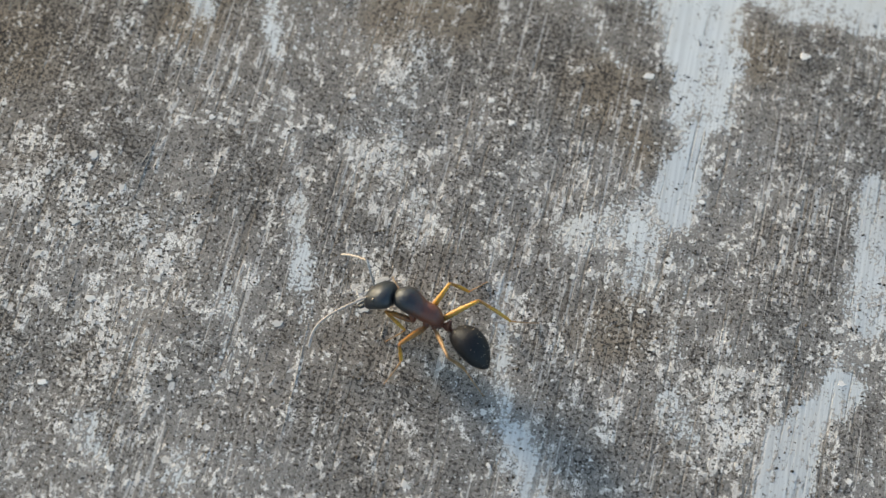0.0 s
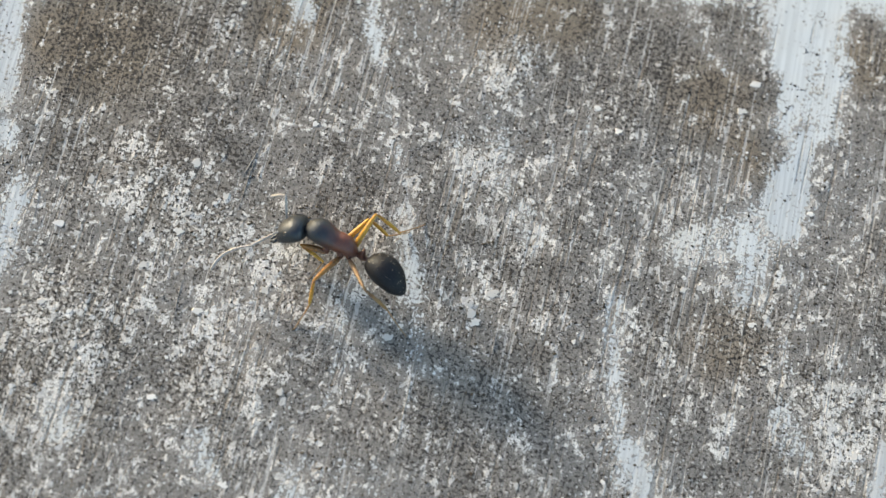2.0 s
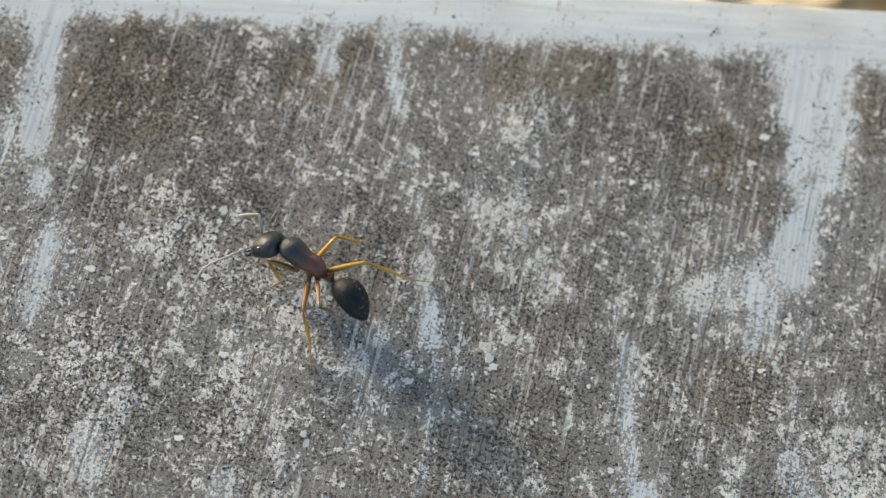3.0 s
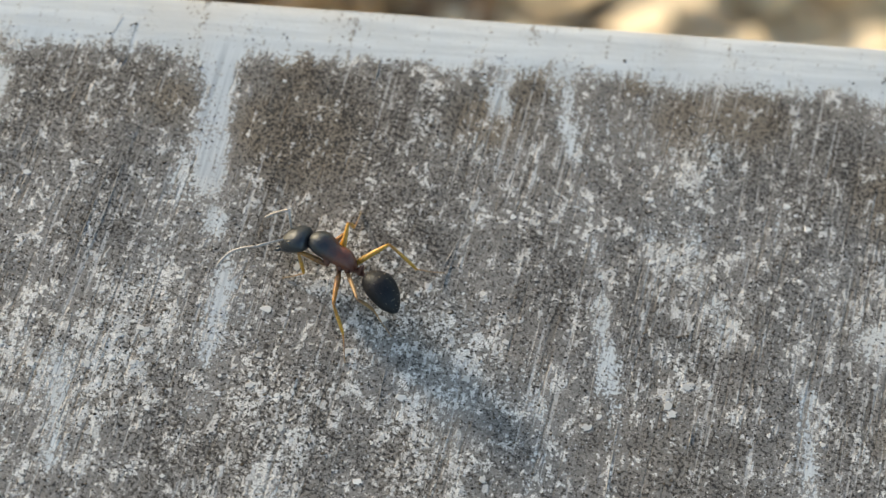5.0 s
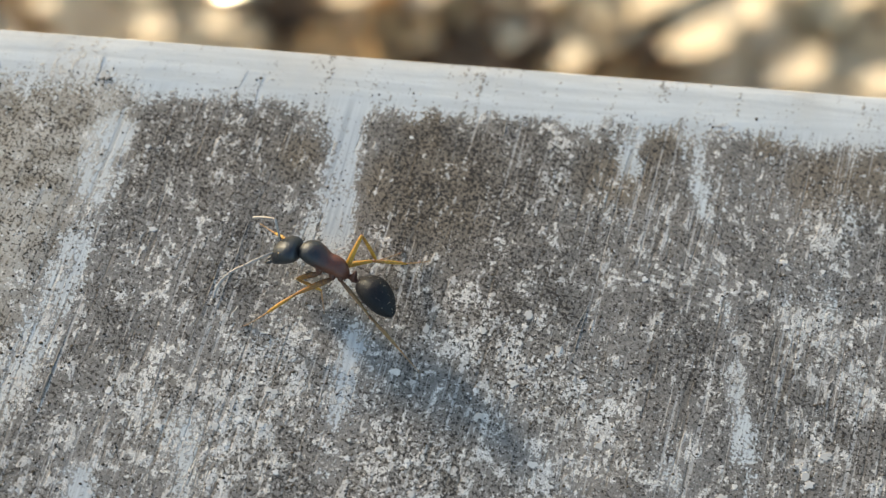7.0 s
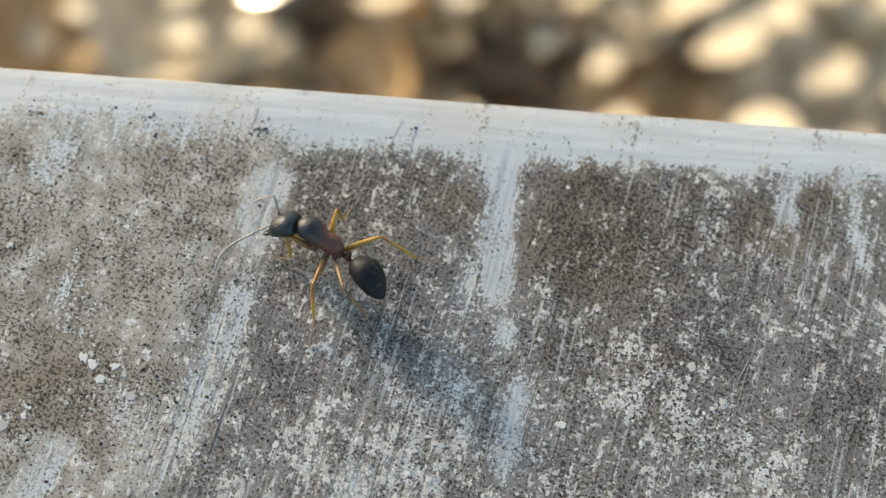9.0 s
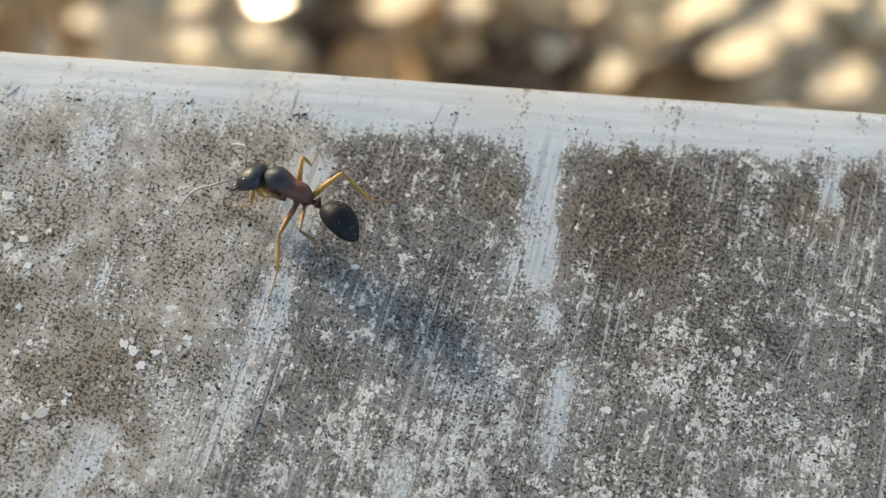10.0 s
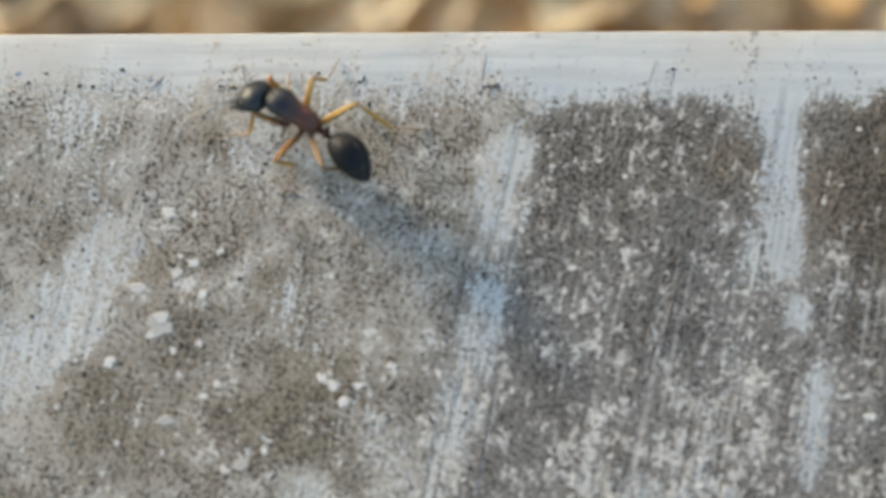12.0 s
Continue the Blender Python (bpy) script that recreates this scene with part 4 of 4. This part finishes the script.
# where each foot stands: seconds, x, y in millimetres; a foot that has moved on by the next row has stepped
FEET = {
    ("hind", -1): [(0, 9.4, -9.0), (0.5, 6.88, -8.18), (1, 3.83, -6.34), (1.5, 2.38, -6.38), (2, -1.31, -3.97), (2.5, -1.95, -4.55), (3, -1.89, -4.53),
                   (5, -9.98, -2.3), (5.5, -10.12, -1.98), (6, -11.53, -0.93), (6.5, -13.73, -0.49), (8.5, -23.39, 3.01), (9, -24.45, 2.93), (9.5, -27.87, 4.85),
                   (10, -28.9, 5.0), (10.5, -32.3, 6.25), (11, -32.35, 6.17), (11.5, -34.86, 7.17), (12, -36.9, 7.38)],
    ("middle", -1): [(0, 6.94, -7.08), (0.5, 3.27, -5.21), (1, 2.57, -6.06), (1.5, -0.79, -3.78), (2, -2.02, -4.39), (2.5, -4.75, -2.0), (3, -4.67, -2.2),
                     (5, -14.2, 0.58), (5.5, -14.2, 0.58), (6, -15.64, 0.74), (6.5, -16.63, 1.03), (8.5, -24.87, 3.59), (9, -29.1, 5.52), (9.5, -29.0, 5.48),
                     (10, -32.95, 7.4), (10.5, -33.1, 7.2), (11, -37.0, 9.2), (11.5, -37.84, 7.71), (12, -40.53, 10.4)],
    ("front", 1): [(0, 2.23, -10.19), (0.5, -1.57, -8.84), (1, -2.80, -9.18), (1.5, -5.87, -7.48), (2, -6.66, -6.90), (2.5, -8.00, -6.21), (3, -10.15, -5.39),
                   (5, -17.72, -3.1), (5.5, -17.75, -3.3), (6, -21.12, -2.23), (6.5, -21.99, -2.09), (8.5, -29.21, 1.22), (9, -32.86, 2.42), (9.5, -32.88, 2.41),
                   (10, -36.9, 4.1), (10.5, -37.1, 4.0), (11, -41.55, 5.2), (11.5, -41.5, 5.1), (12, -45.2, 7.11)],
    ("middle", 1): [(0, 2.26, -12.22), (0.5, 1.03, -11.59), (1, -2.3, -10.9), (1.5, -2.75, -11.9), (2, -7.2, -9.3), (2.5, -7.48, -9.1), (3, -7.52, -9.3),
                    (5, -14.46, -7.1), (5.5, -17.05, -6.02), (6, -19.0, -6.2), (6.5, -20.90, -4.18), (8.5, -30.5, -1.87), (9, -30.55, -1.85), (9.5, -34.58, -0.2),
                    (10, -34.55, -0.28), (10.5, -38.2, 2.12), (11, -38.3, 2.12), (11.5, -42.7, 4.5), (12, -42.8, 4.6)],
    ("hind", 1): [(0, 6.87, -12.58), (0.5, 4.96, -11.35), (1, 2.09, -10.28), (1.5, -0.47, -10.01), (2, -2.03, -9.41), (2.5, -3.33, -8.38), (3, -5.9, -7.7),
                  (5, -12.35, -5.64), (5.5, -14.41, -5.19), (6, -14.66, -4.5), (6.5, -16.88, -4.99), (8.5, -25.52, -1.11), (9, -27.23, -1.29), (9.5, -28.66, -0.57),
                  (10, -32.1, 1.05), (10.5, -32.3, 0.9), (11, -36.9, 2.95), (11.5, -37.1, 3.1), (12, -39.29, 4.6)],
}
# how the antennae are held: seconds, yaw and pitch of the stalk, yaw and pitch of the whip
FEELERS = {
    -1: [(0, -44, 50, -18, -48), (0.5, -64, 57, -38, -60), (1, -34, 55, -25, -50), (1.5, -80, 67, -47, -59), (2, -68, 58, -28, -60), (2.5, -70, 55, -30, -57), (3, -55, 65, -7, -55),
         (5, -55, 68, 3, -52), (5.5, -25, 57, 5, -47), (6, -43, 70, -9, -55), (6.5, -46, 60, -17, -49), (8.5, -65, 67, -13, -53), (9, -40, 70, -3, -55), (9.5, -75, 67, -25, -48),
         (10, -75, 66, -32, -55), (10.5, -22, 70, -3, -48), (11, 20, 62, -70, -58), (11.5, -70, 57, -22, -61), (12, -75, 67, -9, -65)],
    1: [(0, 49, -5, 59, -22), (0.5, 38, -2, 43, -16), (1, 49, 0, 42, -16), (1.5, 51, -3, 29, -22), (2, 49, -4, 33, -22), (2.5, 42, 10, 32, -26), (3, 54, 4, 48, -28),
        (5, 50, 20, 33, -26), (5.5, 50, 0, 49, -22), (6, 41, 2, 48, -18), (6.5, 48, -2, 47, -22), (8.5, 55, 15, 55, -32), (9, 55, 0, 57, -24), (9.5, 59, 20, 28, -32),
        (10, 52, 26, 26, -36), (10.5, 57, 15, 21, -35), (11, 51, 2, 29, -24), (11.5, 70, 20, 34, -34), (12, 58, 30, 45, -30)],
}


def spot(t):
    """Waist x, y and heading at a time, smooth between the rows of WAY."""
    a = np.array(WAY)
    ts = a[:, 0]
    slopes = np.gradient(a[:, 1:], ts, axis=0)
    i = int(np.clip(np.searchsorted(ts, t, side="right") - 1, 0, len(ts) - 2))
    h = ts[i + 1] - ts[i]
    u = (t - ts[i]) / h
    if u < 0:
        return a[0, 1:] + slopes[0] * (t - ts[0])
    if u > 1:
        return a[-1, 1:] + slopes[-1] * (t - ts[-1])
    return ((2 * u ** 3 - 3 * u * u + 1) * a[i, 1:] + (u ** 3 - 2 * u * u + u) * h * slopes[i]
            + (3 * u * u - 2 * u ** 3) * a[i + 1, 1:] + (u ** 3 - u * u) * h * slopes[i + 1])


def stand(t):
    x, y, a = spot(t)
    return pose(x, y, 0.0, 0, 0, a)


def steps(rows, early):
    """The rows of a foot, with the two strides that it takes in each long stretch between them."""
    out = []
    for (t0, x0, y0), (t1, x1, y1) in zip(rows, rows[1:]):
        out.append((t0, x0, y0))
        if t1 - t0 > 1:
            mx, my = (x0 + x1) / 2, (y0 + y1) / 2
            out += [(t0 + 0.45, mx, my), (t0 + 0.95, mx, my), (t0 + 1.45, x1, y1)] if early else [(t0 + 0.45, x0, y0), (t0 + 0.95, mx, my), (t0 + 1.4, mx, my), (t0 + 1.85, x1, y1)]
    return out + [rows[-1]]


def foot_at(t, place, side):
    """A foot's place in the world: it stands, or is lifted and set down again."""
    if (place, side) == ("front", -1):
        # hidden behind the body, it steps together with the opposite middle leg
        f = foot_at(t, "middle", 1)
        return f + Vector((0.2, 5.2, 0.0))
    rows = steps(FEET[place, side], (place, side) in (("middle", 1), ("hind", -1)))
    i = max(k for k, r in enumerate(rows[:-1]) if r[0] <= t)
    (t0, x0, y0), (t1, x1, y1) = rows[i], rows[i + 1]
    u = min(1.0, max(0.0, ((t - t0) / (t1 - t0) - 0.12) / 0.76))
    s, far = u * u * (3 - 2 * u), math.hypot(x1 - x0, y1 - y0)
    return Vector((x0 + (x1 - x0) * s, y0 + (y1 - y0) * s, 0.03 + min(0.6, 0.2 * far) * math.sin(math.pi * s)))


def feeler_at(t, side):
    a = np.array(FEELERS[side], float)
    return [float(np.interp(t, a[:, 0], a[:, k])) for k in range(1, 5)]


def aimed(a, b):
    """A limb's pose from joint a towards b, with its back up."""
    x = (b - a).normalized()
    y = Vector((0, 0, 1)).cross(x)
    y = y.normalized() if y.length > 1e-4 else Vector((0, 1, 0))
    z = x.cross(y)
    m = Matrix((x, y, z)).transposed().to_4x4()
    m.translation = a * MM
    return m


# which way each knee points, in the ant's own space
KNEES = {("front", -1): (0.5, 0.0, 0.8), ("middle", -1): (0.2, -0.5, 1.0), ("hind", -1): (0.2, -0.5, 1.0), ("front", 1): (1.0, -0.35, 0.7), ("middle", 1): (0.3, 0.3, 1.0), ("hind", 1): (0.2, 0.3, 1.0)}


def bend(hip, foot, femur, tibia, tarsus, place, side):
    """Knee and ankle for a hip and a foot; the reach is held within the leg."""
    inward = Vector((hip.x - foot.x, hip.y - foot.y, 0)).normalized()
    for lift in (24, 18, 12, 8, 5):
        ankle = foot + tarsus * (math.cos(radians(lift)) * inward + Vector((0, 0, math.sin(radians(lift)))))
        if (ankle - hip).length < 0.985 * (femur + tibia):
            break
    else:
        ankle = hip + (ankle - hip).normalized() * 0.985 * (femur + tibia)
    way = ankle - hip
    d = max(way.length, abs(femur - tibia) + 0.05)
    way.normalize()
    along = (femur ** 2 - tibia ** 2 + d * d) / (2 * d)
    rise = math.sqrt(max(0.0, femur ** 2 - along ** 2))
    up = Vector(KNEES[place, side])
    up -= way * up.dot(way)
    return hip + way * along + up.normalized() * rise, ankle


def motions():
    times = [k / 10 for k in range(121)]
    walk(ant, [(t, Matrix.Translation(stand(t).translation * MM) @ stand(t).to_3x3().to_4x4()) for t in times])
    for (place, side), (hip, femur, tibia, tarsus) in LEGS.items():
        rows = ([], [], [])
        for t in times:
            f = stand(t).inverted() @ foot_at(t, place, side)
            h = (VIEW_ROLL @ (Vector(hip) * MM)) / MM
            knee, ankle = bend(h, f, femur, tibia, tarsus, place, side)
            for out, a, b in zip(rows, (h, knee, ankle), (knee, ankle, f)):
                out.append((t, aimed(a, b)))
        for ob, r in zip(limbs[place, side], rows):
            walk(ob, r)
    for side, (scape, flag) in antennae.items():
        rows, more = [], []
        for t in times:
            yaw, pitch, whip_yaw, whip_pitch = feeler_at(t, side)
            first = pose(0, 0, 0, 0, -pitch, yaw)
            second = pose(0, 0, 0, 0, -whip_pitch + 2 * math.sin(4.3 * t + side), whip_yaw)
            rows.append((t, Matrix.Translation(VIEW_ROLL @ Vector((3.8 * MM, 0.26 * side * MM, 1.16 * MM))) @ first))
            more.append((t, Matrix.Translation((SCAPE * MM, 0, 0)) @ first.inverted() @ second))
        walk(scape, rows)
        walk(flag, more)


motions()
